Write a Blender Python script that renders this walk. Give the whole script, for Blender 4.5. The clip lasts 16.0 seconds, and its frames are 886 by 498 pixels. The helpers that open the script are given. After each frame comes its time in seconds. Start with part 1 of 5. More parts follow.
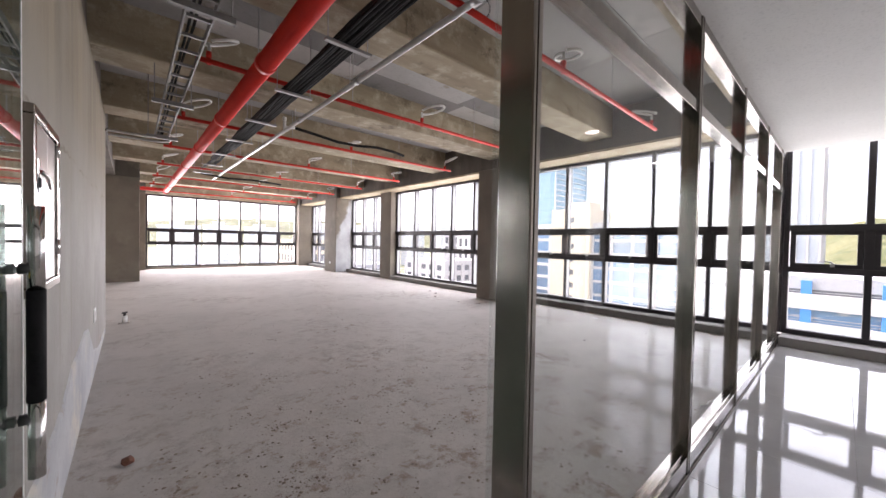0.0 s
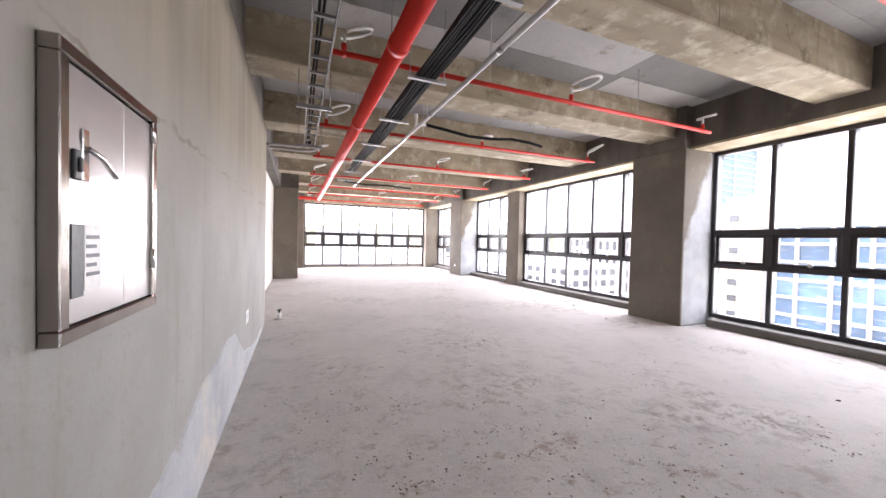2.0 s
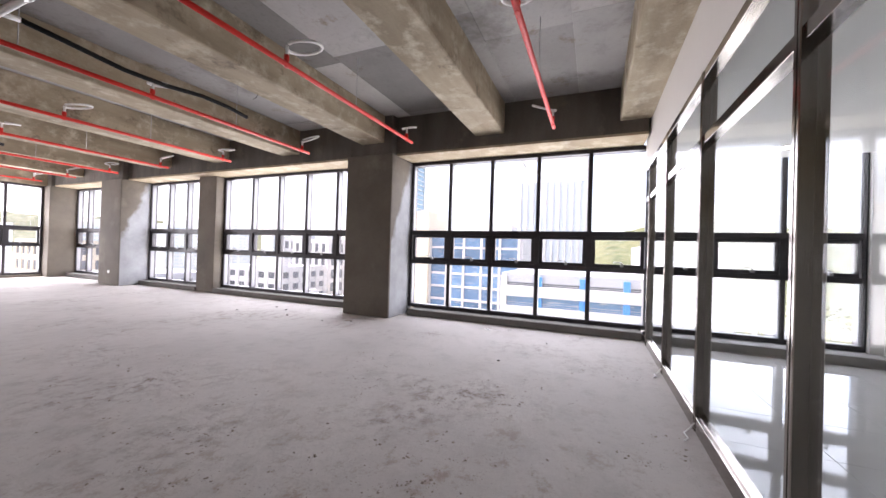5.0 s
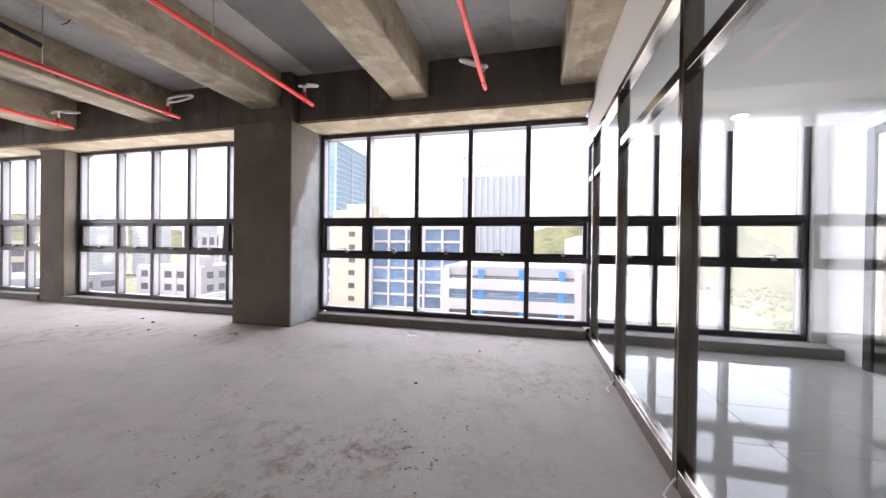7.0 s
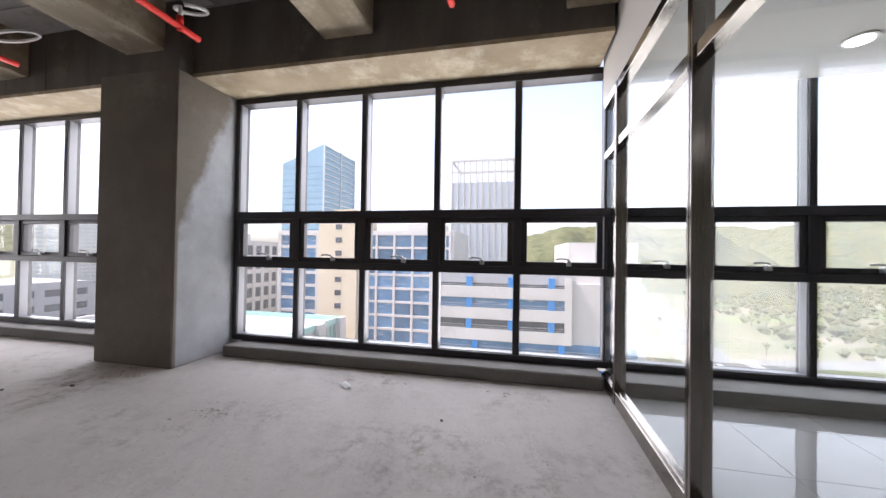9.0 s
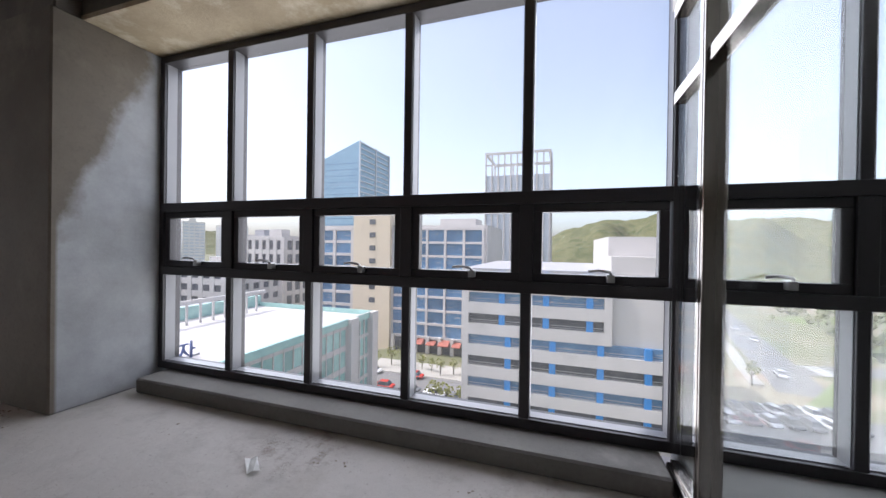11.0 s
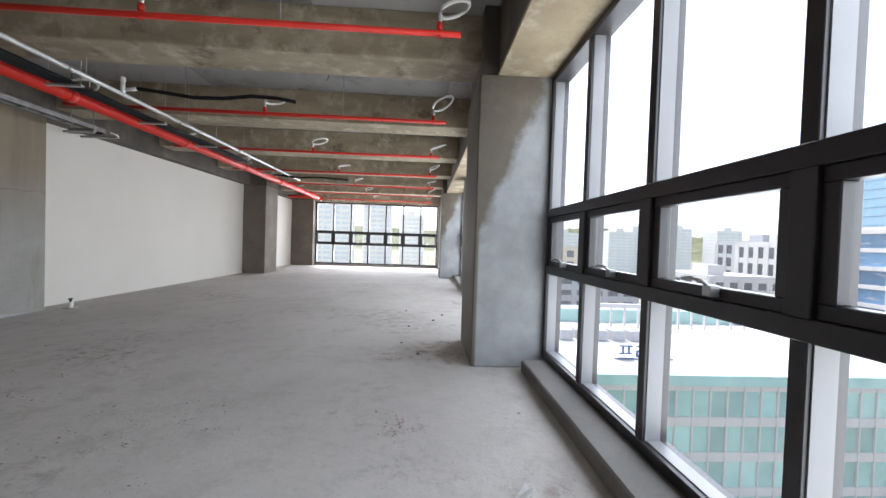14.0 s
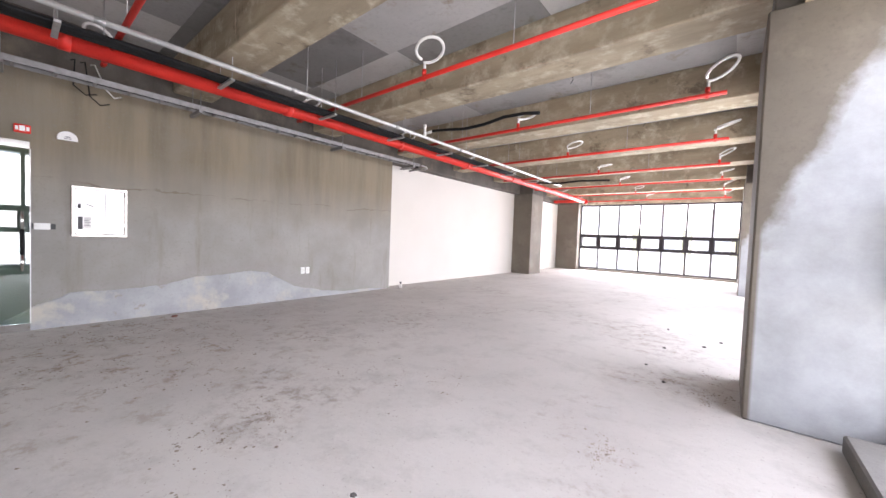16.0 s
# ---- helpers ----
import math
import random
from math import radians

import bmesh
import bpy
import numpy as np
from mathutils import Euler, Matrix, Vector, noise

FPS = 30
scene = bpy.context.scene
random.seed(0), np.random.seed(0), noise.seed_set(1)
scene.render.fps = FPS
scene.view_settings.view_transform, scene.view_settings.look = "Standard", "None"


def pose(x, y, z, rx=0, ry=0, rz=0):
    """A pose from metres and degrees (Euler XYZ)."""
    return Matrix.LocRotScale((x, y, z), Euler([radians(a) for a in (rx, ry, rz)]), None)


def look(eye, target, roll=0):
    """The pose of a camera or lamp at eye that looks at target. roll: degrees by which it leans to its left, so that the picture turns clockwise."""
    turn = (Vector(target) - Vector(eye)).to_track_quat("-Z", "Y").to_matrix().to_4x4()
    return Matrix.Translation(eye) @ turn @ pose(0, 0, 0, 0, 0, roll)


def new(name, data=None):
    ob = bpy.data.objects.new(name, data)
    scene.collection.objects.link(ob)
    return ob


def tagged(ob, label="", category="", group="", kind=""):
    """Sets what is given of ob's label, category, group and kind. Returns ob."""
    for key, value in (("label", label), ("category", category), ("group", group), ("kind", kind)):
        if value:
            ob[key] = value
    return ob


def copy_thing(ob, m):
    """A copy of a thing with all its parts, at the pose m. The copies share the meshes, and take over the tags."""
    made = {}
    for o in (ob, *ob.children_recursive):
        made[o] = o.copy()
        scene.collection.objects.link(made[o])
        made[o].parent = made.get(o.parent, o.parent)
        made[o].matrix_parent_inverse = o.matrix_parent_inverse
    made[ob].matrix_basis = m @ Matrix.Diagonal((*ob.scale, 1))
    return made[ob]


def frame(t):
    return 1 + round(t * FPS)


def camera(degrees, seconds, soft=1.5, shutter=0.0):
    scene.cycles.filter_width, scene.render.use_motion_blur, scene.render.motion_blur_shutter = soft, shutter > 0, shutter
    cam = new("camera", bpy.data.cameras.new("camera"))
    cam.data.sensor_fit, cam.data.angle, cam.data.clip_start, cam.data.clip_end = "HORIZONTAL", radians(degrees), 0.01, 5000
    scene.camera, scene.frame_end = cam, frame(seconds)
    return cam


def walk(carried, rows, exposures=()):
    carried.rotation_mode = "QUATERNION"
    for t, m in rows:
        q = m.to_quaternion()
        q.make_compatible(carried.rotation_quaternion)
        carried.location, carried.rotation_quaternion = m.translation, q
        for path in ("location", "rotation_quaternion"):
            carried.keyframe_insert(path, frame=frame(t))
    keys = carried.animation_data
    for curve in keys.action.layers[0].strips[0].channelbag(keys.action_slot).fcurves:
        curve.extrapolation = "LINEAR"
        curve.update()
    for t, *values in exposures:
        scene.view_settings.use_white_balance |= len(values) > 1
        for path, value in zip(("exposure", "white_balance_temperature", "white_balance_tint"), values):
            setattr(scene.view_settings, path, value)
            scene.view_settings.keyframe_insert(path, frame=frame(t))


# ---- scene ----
cam = camera(102.8, 16.0)
EXPOSURES = [(0, 1.9, 6450, 24), (0.5, 2.32, 6400, 24), (1, 2.52, 6350, 24), (2, 2.5, 6300, 24), (3, 2.36, 6250, 23), (4, 1.84, 6200, 24), (6.5, 1.85, 6350, 25), (7.5, 1.3, 6250, 22), (9, 1.2, 6250, 21), (11.3, 0.72, 5980, 18), (13, 0.92, 5820, 15), (14, 1.35, 5950, 13), (14.5, 1.65, 5900, 14), (15, 2.2, 6050, 18), (15.5, 2.56, 6200, 22), (16, 2.44, 6200, 23)]
PATH = [
    (0, (-0.092, -0.186, 1.23), (1.233, 1.312, 1.189), 1.1),
    (0.5, (-0.074, -0.105, 1.236), (1.024, 1.566, 1.192), 1.4),
    (1, (-0.077, 0.119, 1.252), (0.802, 1.915, 1.207), 1.1),
    (1.5, (0.035, 0.342, 1.254), (0.815, 2.182, 1.209), 1.1),
    (2, (0.105, 0.54, 1.252), (0.863, 2.39, 1.209), 1.3),
    (2.5, (0.122, 0.745, 1.217), (0.87, 2.6, 1.174), 1.2),
    (3, (0.122, 0.905, 1.193), (1.052, 2.675, 1.158), 1.3),
    (3.5, (0.157, 1.005, 1.184), (1.647, 2.338, 1.149), 0.9),
    (4, (0.234, 1.058, 1.184), (1.955, 2.075, 1.145), 0.7),
    (4.2, (0.287, 1.064, 1.183), (2.044, 2.02, 1.161), 1.1),
    (6.5, (1.188, 1.065, 1.109), (3.106, 1.633, 1.095), 0.9),
    (7, (1.538, 1.082, 1.118), (3.478, 1.567, 1.105), 0.8),
    (7.5, (1.931, 1.096, 1.13), (3.879, 1.552, 1.124), 0.8),
    (8, (2.298, 1.121, 1.124), (4.246, 1.575, 1.122), 0.8),
    (8.5, (2.641, 1.125, 1.114), (4.594, 1.556, 1.122), 0.9),
    (9, (3.002, 1.104, 1.11), (4.954, 1.534, 1.134), 0.9),
    (9.2, (3.131, 1.089, 1.11), (5.082, 1.528, 1.131), 1.0),
    (11.3, (4.363, 0.944, 1.201), (6.233, 1.653, 1.182), 0.9),
    (11.5, (4.458, 0.933, 1.204), (6.289, 1.737, 1.185), 1.2),
    (12, (4.62, 0.892, 1.209), (6.224, 2.087, 1.187), 1.3),
    (12.5, (4.717, 0.879, 1.206), (6.019, 2.398, 1.181), 1.7),
    (13, (4.848, 0.915, 1.183), (5.876, 2.631, 1.157), 1.7),
    (13.5, (5.002, 0.932, 1.178), (5.669, 2.818, 1.154), 2.0),
    (14, (5.19, 0.88, 1.191), (5.291, 2.877, 1.152), 1.9),
    (14.5, (5.317, 0.797, 1.199), (4.781, 2.723, 1.151), 2.1),
    (15, (5.459, 0.721, 1.208), (4.487, 2.468, 1.151), 2.3),
    (15.5, (5.536, 0.786, 1.212), (4.392, 2.426, 1.148), 2.3),
    (16, (5.562, 0.995, 1.197), (4.293, 2.54, 1.127), 2.2),
]
walk(cam, [(t, look(eye, target, roll)) for t, eye, target, roll in PATH], EXPOSURES)

# ---- light ----
SUN_AZ, SUN_EL = radians(-14), radians(55)   # azimuth from +y towards +x
world = bpy.data.worlds.new("sky")
scene.world = world
world.use_nodes = True
wn = world.node_tree.nodes
sky = wn.new("ShaderNodeTexSky")
sky.sky_type, sky.sun_disc = "NISHITA", False
sky.sun_elevation, sky.sun_rotation = SUN_EL, SUN_AZ
sky.air_density, sky.dust_density, sky.ozone_density = 1.0, 3.0, 0.6
wn["Background"].inputs["Strength"].default_value = 0.15
haze = wn.new("ShaderNodeHueSaturation")       # a hazy, whitish sky
haze.inputs["Saturation"].default_value, haze.inputs["Value"].default_value = 0.6, 1.2
world.node_tree.links.new(sky.outputs["Color"], haze.inputs["Color"])
world.node_tree.links.new(haze.outputs["Color"], wn["Background"].inputs["Color"])
sun = new("sun", bpy.data.lights.new("sun", "SUN"))
sun.data.energy, sun.data.angle, sun.data.color = 2.5, radians(0.5), (1.0, 0.95, 0.88)
sun.matrix_world = look((0, 0, 60), (-math.sin(SUN_AZ) * 60 / math.tan(SUN_EL), -math.cos(SUN_AZ) * 60 / math.tan(SUN_EL), 0))


# the sky's light coming in through the window openings
for wx, wy, length, turn, watt in ((6.54, 2.32, 3.7, (-1, 0), 49), (6.54, 7.3, 4.1, (-1, 0), 70), (6.54, 11.2, 2.3, (-1, 0), 40), (6.54, 14.9, 2.9, (-1, 0), 48),
                                   (6.54, -0.77, 2.2, (-1, 0), 18), (3.02, 16.99, 5.3, (0, -1), 150)):
    wl = new("window_light", bpy.data.lights.new("window_light", "AREA"))
    wl.data.shape, wl.data.size, wl.data.size_y, wl.data.energy = "RECTANGLE", length, 2.5, watt
    wl.data.color = (1.0, 0.985, 0.965)
    wl.matrix_world = look((wx, wy, 1.45), (wx + turn[0], wy + turn[1], 1.45))

# ---- materials ----
def nodes_of(name):
    m = bpy.data.materials.new(name)
    m.use_nodes = True
    nt = m.node_tree
    return m, nt, nt.nodes["Principled BSDF"], nt.nodes.new, nt.links.new


def ramp_between(nt, value, lo, hi):
    r = nt.nodes.new("ShaderNodeMapRange")
    r.inputs["From Min"].default_value, r.inputs["From Max"].default_value = lo, hi
    nt.links.new(value, r.inputs["Value"])
    return r.outputs["Result"]


def blend(nt, fac, a, b, mode="MIX"):
    x = nt.nodes.new("ShaderNodeMix")
    x.data_type, x.blend_type = "RGBA", mode
    for sock, v in ((x.inputs[0], fac), (x.inputs[6], a), (x.inputs[7], b)):
        if isinstance(v, (int, float)):
            sock.default_value = v
        elif isinstance(v, tuple):
            sock.default_value = (*v, 1)
        else:
            nt.links.new(v, sock)
    return x.outputs[2]


def noise_at(nt, pos, scale, detail=6.0, rough=0.6, stretch=None):
    n = nt.nodes.new("ShaderNodeTexNoise")
    n.inputs["Scale"].default_value, n.inputs["Detail"].default_value, n.inputs["Roughness"].default_value = scale, detail, rough
    if stretch:
        mp = nt.nodes.new("ShaderNodeMapping")
        mp.inputs["Scale"].default_value = stretch
        nt.links.new(pos, mp.inputs["Vector"])
        pos = mp.outputs["Vector"]
    nt.links.new(pos, n.inputs["Vector"])
    return n.outputs["Fac"]


def surface(name, base, second, rough=0.8, metal=0.0, big=0.8, fine=25.0, bump=0.15, stain=None, stain_scale=1.5, stain_at=(0.55, 0.72),
            stretch=None, spec=0.5, per_piece=0.0, depth=0.01, speck=1.0, island=0.0, rvar=0.12, streak=None, streak_scale=1.0, streak_at=(0.56, 0.7), streak_stretch=None):
    """A worn surface: two colours in large patches, fine grain, stains with soft borders, and relief."""
    m, nt, p, n, link = nodes_of(name)
    pos = n("ShaderNodeNewGeometry").outputs["Position"]
    col = blend(nt, ramp_between(nt, noise_at(nt, pos, big, stretch=stretch), 0.35, 0.65), base, second)
    grain = noise_at(nt, pos, fine, 8.0, 0.7)
    dark = tuple(c * (1 - 0.28 * speck) for c in base)
    if speck:
        col = blend(nt, ramp_between(nt, grain, 0.52, 0.78), col, dark)
    if stain:
        col = blend(nt, ramp_between(nt, noise_at(nt, pos, stain_scale, 9.0, 0.68), *stain_at), col, stain)
    if streak:
        col = blend(nt, ramp_between(nt, noise_at(nt, pos, streak_scale, 10.0, 0.72, streak_stretch), *streak_at), col, streak)
    if island:
        hi = n("ShaderNodeHueSaturation")
        vi = n("ShaderNodeMapRange")
        vi.inputs["To Min"].default_value, vi.inputs["To Max"].default_value = 1 - island, 1 + island * 0.5
        link(n("ShaderNodeNewGeometry").outputs["Random Per Island"], vi.inputs["Value"])
        link(vi.outputs["Result"], hi.inputs["Value"])
        link(col, hi.inputs["Color"])
        col = hi.outputs["Color"]
    if per_piece:
        hv = n("ShaderNodeHueSaturation")
        v = n("ShaderNodeMapRange")
        v.inputs["To Min"].default_value, v.inputs["To Max"].default_value = 1 - per_piece, 1 + per_piece
        link(n("ShaderNodeObjectInfo").outputs["Random"], v.inputs["Value"])
        link(v.outputs["Result"], hv.inputs["Value"])
        link(col, hv.inputs["Color"])
        col = hv.outputs["Color"]
    link(col, p.inputs["Base Color"])
    p.inputs["Metallic"].default_value, p.inputs["Specular IOR Level"].default_value = metal, spec
    rr = n("ShaderNodeMapRange")
    rr.inputs["To Min"].default_value, rr.inputs["To Max"].default_value = max(rough - rvar, 0.015), min(rough + rvar, 1)
    link(grain, rr.inputs["Value"])
    link(rr.outputs["Result"], p.inputs["Roughness"])
    if bump:
        b = n("ShaderNodeBump")
        b.inputs["Strength"].default_value, b.inputs["Distance"].default_value = bump, depth
        link(grain, b.inputs["Height"])
        link(b.outputs["Normal"], p.inputs["Normal"])
    return m


def glass(name, tint=(0.97, 0.985, 0.98), gloss=0.04, slant=0.8, veil=0.0):
    """Clear sheet glass: mostly see-through, mirroring more at a slant, with an optional pale glow that imitates haze.
    """
    m, nt, p, n, link = nodes_of(name)
    lw = n("ShaderNodeLayerWeight")
    lw.inputs["Blend"].default_value = 0.5
    pw = n("ShaderNodeMath")
    pw.operation = "POWER"
    pw.inputs[1].default_value = 4.0
    link(lw.outputs["Facing"], pw.inputs[0])
    ma = n("ShaderNodeMath")
    ma.operation = "MULTIPLY_ADD"
    ma.inputs[1].default_value, ma.inputs[2].default_value = slant, gloss
    link(pw.outputs[0], ma.inputs[0])
    tr, gl, mx = n("ShaderNodeBsdfTransparent"), n("ShaderNodeBsdfGlossy"), n("ShaderNodeMixShader")
    tr.inputs["Color"].default_value = (*tint, 1)
    gl.inputs["Roughness"].default_value = 0.0
    link(ma.outputs[0], mx.inputs["Fac"])
    link(tr.outputs[0], mx.inputs[1])
    link(gl.outputs[0], mx.inputs[2])
    out = mx.outputs[0]
    # pale translucent glow laid over the pane in place of outdoor haze
    if veil:
        film, both = n("ShaderNodeBsdfTranslucent"), n("ShaderNodeMixShader")
        film.inputs["Color"].default_value = (0.86, 0.85, 0.83, 1)
        smear = n("ShaderNodeMapRange")
        smear.inputs["To Min"].default_value, smear.inputs["To Max"].default_value = veil * 0.6, veil * 1.4
        link(noise_at(nt, n("ShaderNodeNewGeometry").outputs["Position"], 1.1, 4.0, 0.6), smear.inputs["Value"])
        link(smear.outputs["Result"], both.inputs["Fac"])
        link(out, both.inputs[1])
        link(film.outputs[0], both.inputs[2])
        out = both.outputs[0]
    link(out, nt.nodes["Material Output"].inputs["Surface"])
    return m


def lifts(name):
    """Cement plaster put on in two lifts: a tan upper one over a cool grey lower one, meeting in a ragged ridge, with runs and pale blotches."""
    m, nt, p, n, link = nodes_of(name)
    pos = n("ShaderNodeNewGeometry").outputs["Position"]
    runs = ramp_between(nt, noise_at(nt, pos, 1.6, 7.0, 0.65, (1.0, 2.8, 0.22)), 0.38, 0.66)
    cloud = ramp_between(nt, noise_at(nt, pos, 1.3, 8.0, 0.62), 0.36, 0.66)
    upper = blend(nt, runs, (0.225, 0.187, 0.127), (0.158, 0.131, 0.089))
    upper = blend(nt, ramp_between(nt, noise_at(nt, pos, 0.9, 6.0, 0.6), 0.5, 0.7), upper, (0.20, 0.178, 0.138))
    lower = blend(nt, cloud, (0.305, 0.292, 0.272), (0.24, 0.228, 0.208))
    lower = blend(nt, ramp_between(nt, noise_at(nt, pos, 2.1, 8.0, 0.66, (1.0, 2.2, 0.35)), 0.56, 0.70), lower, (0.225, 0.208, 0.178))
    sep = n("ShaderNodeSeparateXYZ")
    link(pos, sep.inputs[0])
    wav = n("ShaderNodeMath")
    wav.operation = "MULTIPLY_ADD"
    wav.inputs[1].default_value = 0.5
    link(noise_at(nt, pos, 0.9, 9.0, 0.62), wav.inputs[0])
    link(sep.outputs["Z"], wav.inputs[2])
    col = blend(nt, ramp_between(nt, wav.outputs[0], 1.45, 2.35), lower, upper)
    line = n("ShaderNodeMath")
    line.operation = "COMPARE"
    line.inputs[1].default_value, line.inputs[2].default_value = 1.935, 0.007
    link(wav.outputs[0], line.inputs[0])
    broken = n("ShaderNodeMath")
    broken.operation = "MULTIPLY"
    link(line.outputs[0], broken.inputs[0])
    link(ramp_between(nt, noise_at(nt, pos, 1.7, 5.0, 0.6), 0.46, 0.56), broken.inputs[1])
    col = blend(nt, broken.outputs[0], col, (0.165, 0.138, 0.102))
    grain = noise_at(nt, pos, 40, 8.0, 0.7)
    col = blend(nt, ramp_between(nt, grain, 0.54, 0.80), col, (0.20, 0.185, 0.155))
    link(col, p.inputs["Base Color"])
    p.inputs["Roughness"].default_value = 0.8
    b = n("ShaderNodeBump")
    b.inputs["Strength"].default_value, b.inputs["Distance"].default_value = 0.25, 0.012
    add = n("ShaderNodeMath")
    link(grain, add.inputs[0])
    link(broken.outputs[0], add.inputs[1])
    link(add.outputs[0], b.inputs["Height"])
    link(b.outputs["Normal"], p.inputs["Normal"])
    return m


def screed(name):
    """Dusty screed: cloudy greys, clustered brown scuffs and crumbs, fine grit."""
    m, nt, p, n, link = nodes_of(name)
    pos = n("ShaderNodeNewGeometry").outputs["Position"]
    col = blend(nt, ramp_between(nt, noise_at(nt, pos, 0.45), 0.35, 0.65), (0.50, 0.475, 0.445), (0.42, 0.395, 0.37))
    col = blend(nt, ramp_between(nt, noise_at(nt, pos, 3.5, 8.0, 0.7), 0.5, 0.75), col, (0.37, 0.345, 0.32))
    col = blend(nt, ramp_between(nt, noise_at(nt, pos, 1.5, 7.0, 0.68), 0.58, 0.78), col, (0.38, 0.345, 0.31))
    area = ramp_between(nt, noise_at(nt, pos, 0.7, 4.0, 0.55), 0.51, 0.68)
    clump = ramp_between(nt, noise_at(nt, pos, 8.0, 11.0, 0.78), 0.50, 0.62)
    mul = n("ShaderNodeMath")
    mul.operation = "MULTIPLY"
    link(area, mul.inputs[0])
    link(clump, mul.inputs[1])
    col = blend(nt, mul.outputs[0], col, (0.21, 0.16, 0.125))
    where = n("ShaderNodeSeparateXYZ")           # trodden dirt, thickest by the doorway and the partition
    link(pos, where.inputs[0])
    trod = n("ShaderNodeMath")
    trod.operation = "MULTIPLY"
    link(ramp_between(nt, where.outputs["Y"], 5.0, 1.8), trod.inputs[0])
    link(ramp_between(nt, noise_at(nt, pos, 4.2, 12.0, 0.8), 0.53, 0.61), trod.inputs[1])
    trod2 = n("ShaderNodeMath")
    trod2.operation = "MULTIPLY"
    link(trod.outputs[0], trod2.inputs[0])
    link(ramp_between(nt, where.outputs["X"], 4.0, 1.6), trod2.inputs[1])
    col = blend(nt, trod2.outputs[0], col, (0.285, 0.228, 0.18))
    grit = noise_at(nt, pos, 38, 6.0, 0.75)
    col = blend(nt, ramp_between(nt, grit, 0.60, 0.70), col, (0.22, 0.19, 0.165))
    link(col, p.inputs["Base Color"])
    p.inputs["Roughness"].default_value = 0.88
    b = n("ShaderNodeBump")
    b.inputs["Strength"].default_value, b.inputs["Distance"].default_value = 0.5, 0.012
    add = n("ShaderNodeMath")
    link(noise_at(nt, pos, 9, 9.0, 0.7), add.inputs[0])
    link(mul.outputs[0], add.inputs[1])
    link(add.outputs[0], b.inputs["Height"])
    link(b.outputs["Normal"], p.inputs["Normal"])
    return m


FLOOR = screed("dusty_screed")
RAW = surface("raw_concrete", (0.41, 0.345, 0.24), (0.25, 0.205, 0.14), 0.85, big=2.0, fine=34, bump=0.6, stain=(0.50, 0.44, 0.33), stain_scale=4.0, stain_at=(0.50, 0.66), stretch=(0.4, 1.8, 1.8), streak=(0.15, 0.115, 0.075), streak_scale=2.6, streak_at=(0.57, 0.68))
TAN = surface("tan_soffit_concrete", (0.42, 0.34, 0.225), (0.30, 0.235, 0.15), 0.85, big=1.8, fine=26, bump=0.5, stain=(0.55, 0.48, 0.36), stain_scale=3.0, stain_at=(0.5, 0.68))
# raw concrete darkened: the shade beside and above the windows is in the colour
SHADERAW = surface("shade_dark_form_concrete", (0.135, 0.118, 0.098), (0.075, 0.066, 0.056), 0.85, big=1.0, fine=30, bump=0.3, stain=(0.20, 0.168, 0.125), stain_scale=1.7, stretch=(1, 2.5, 0.6))
SLAB = surface("slab_concrete", (0.44, 0.43, 0.42), (0.34, 0.33, 0.32), 0.85, big=0.7, fine=22, bump=0.3, stain=(0.21, 0.20, 0.19), stain_scale=0.9, stain_at=(0.54, 0.68), island=0.5, streak=(0.24, 0.19, 0.125), streak_scale=2.2, streak_at=(0.58, 0.70))
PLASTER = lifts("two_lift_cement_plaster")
PATCH = surface("pale_patch_plaster", (0.385, 0.39, 0.395), (0.29, 0.295, 0.305), 0.8, big=2.2, fine=30, bump=0.3, stain=(0.45, 0.42, 0.36), stain_scale=2.4, stain_at=(0.52, 0.66), streak=(0.25, 0.20, 0.14), streak_scale=3.5, streak_at=(0.60, 0.70))
KERB = surface("grey_kerb_screed", (0.175, 0.167, 0.153), (0.135, 0.128, 0.118), 0.85, big=2.0, fine=35, bump=0.3, stain=(0.22, 0.21, 0.195), stain_scale=2.0)
# dark tone includes the shade on the columns' room-side faces
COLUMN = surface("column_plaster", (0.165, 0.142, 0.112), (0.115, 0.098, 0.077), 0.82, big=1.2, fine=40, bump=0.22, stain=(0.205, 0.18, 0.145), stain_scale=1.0)


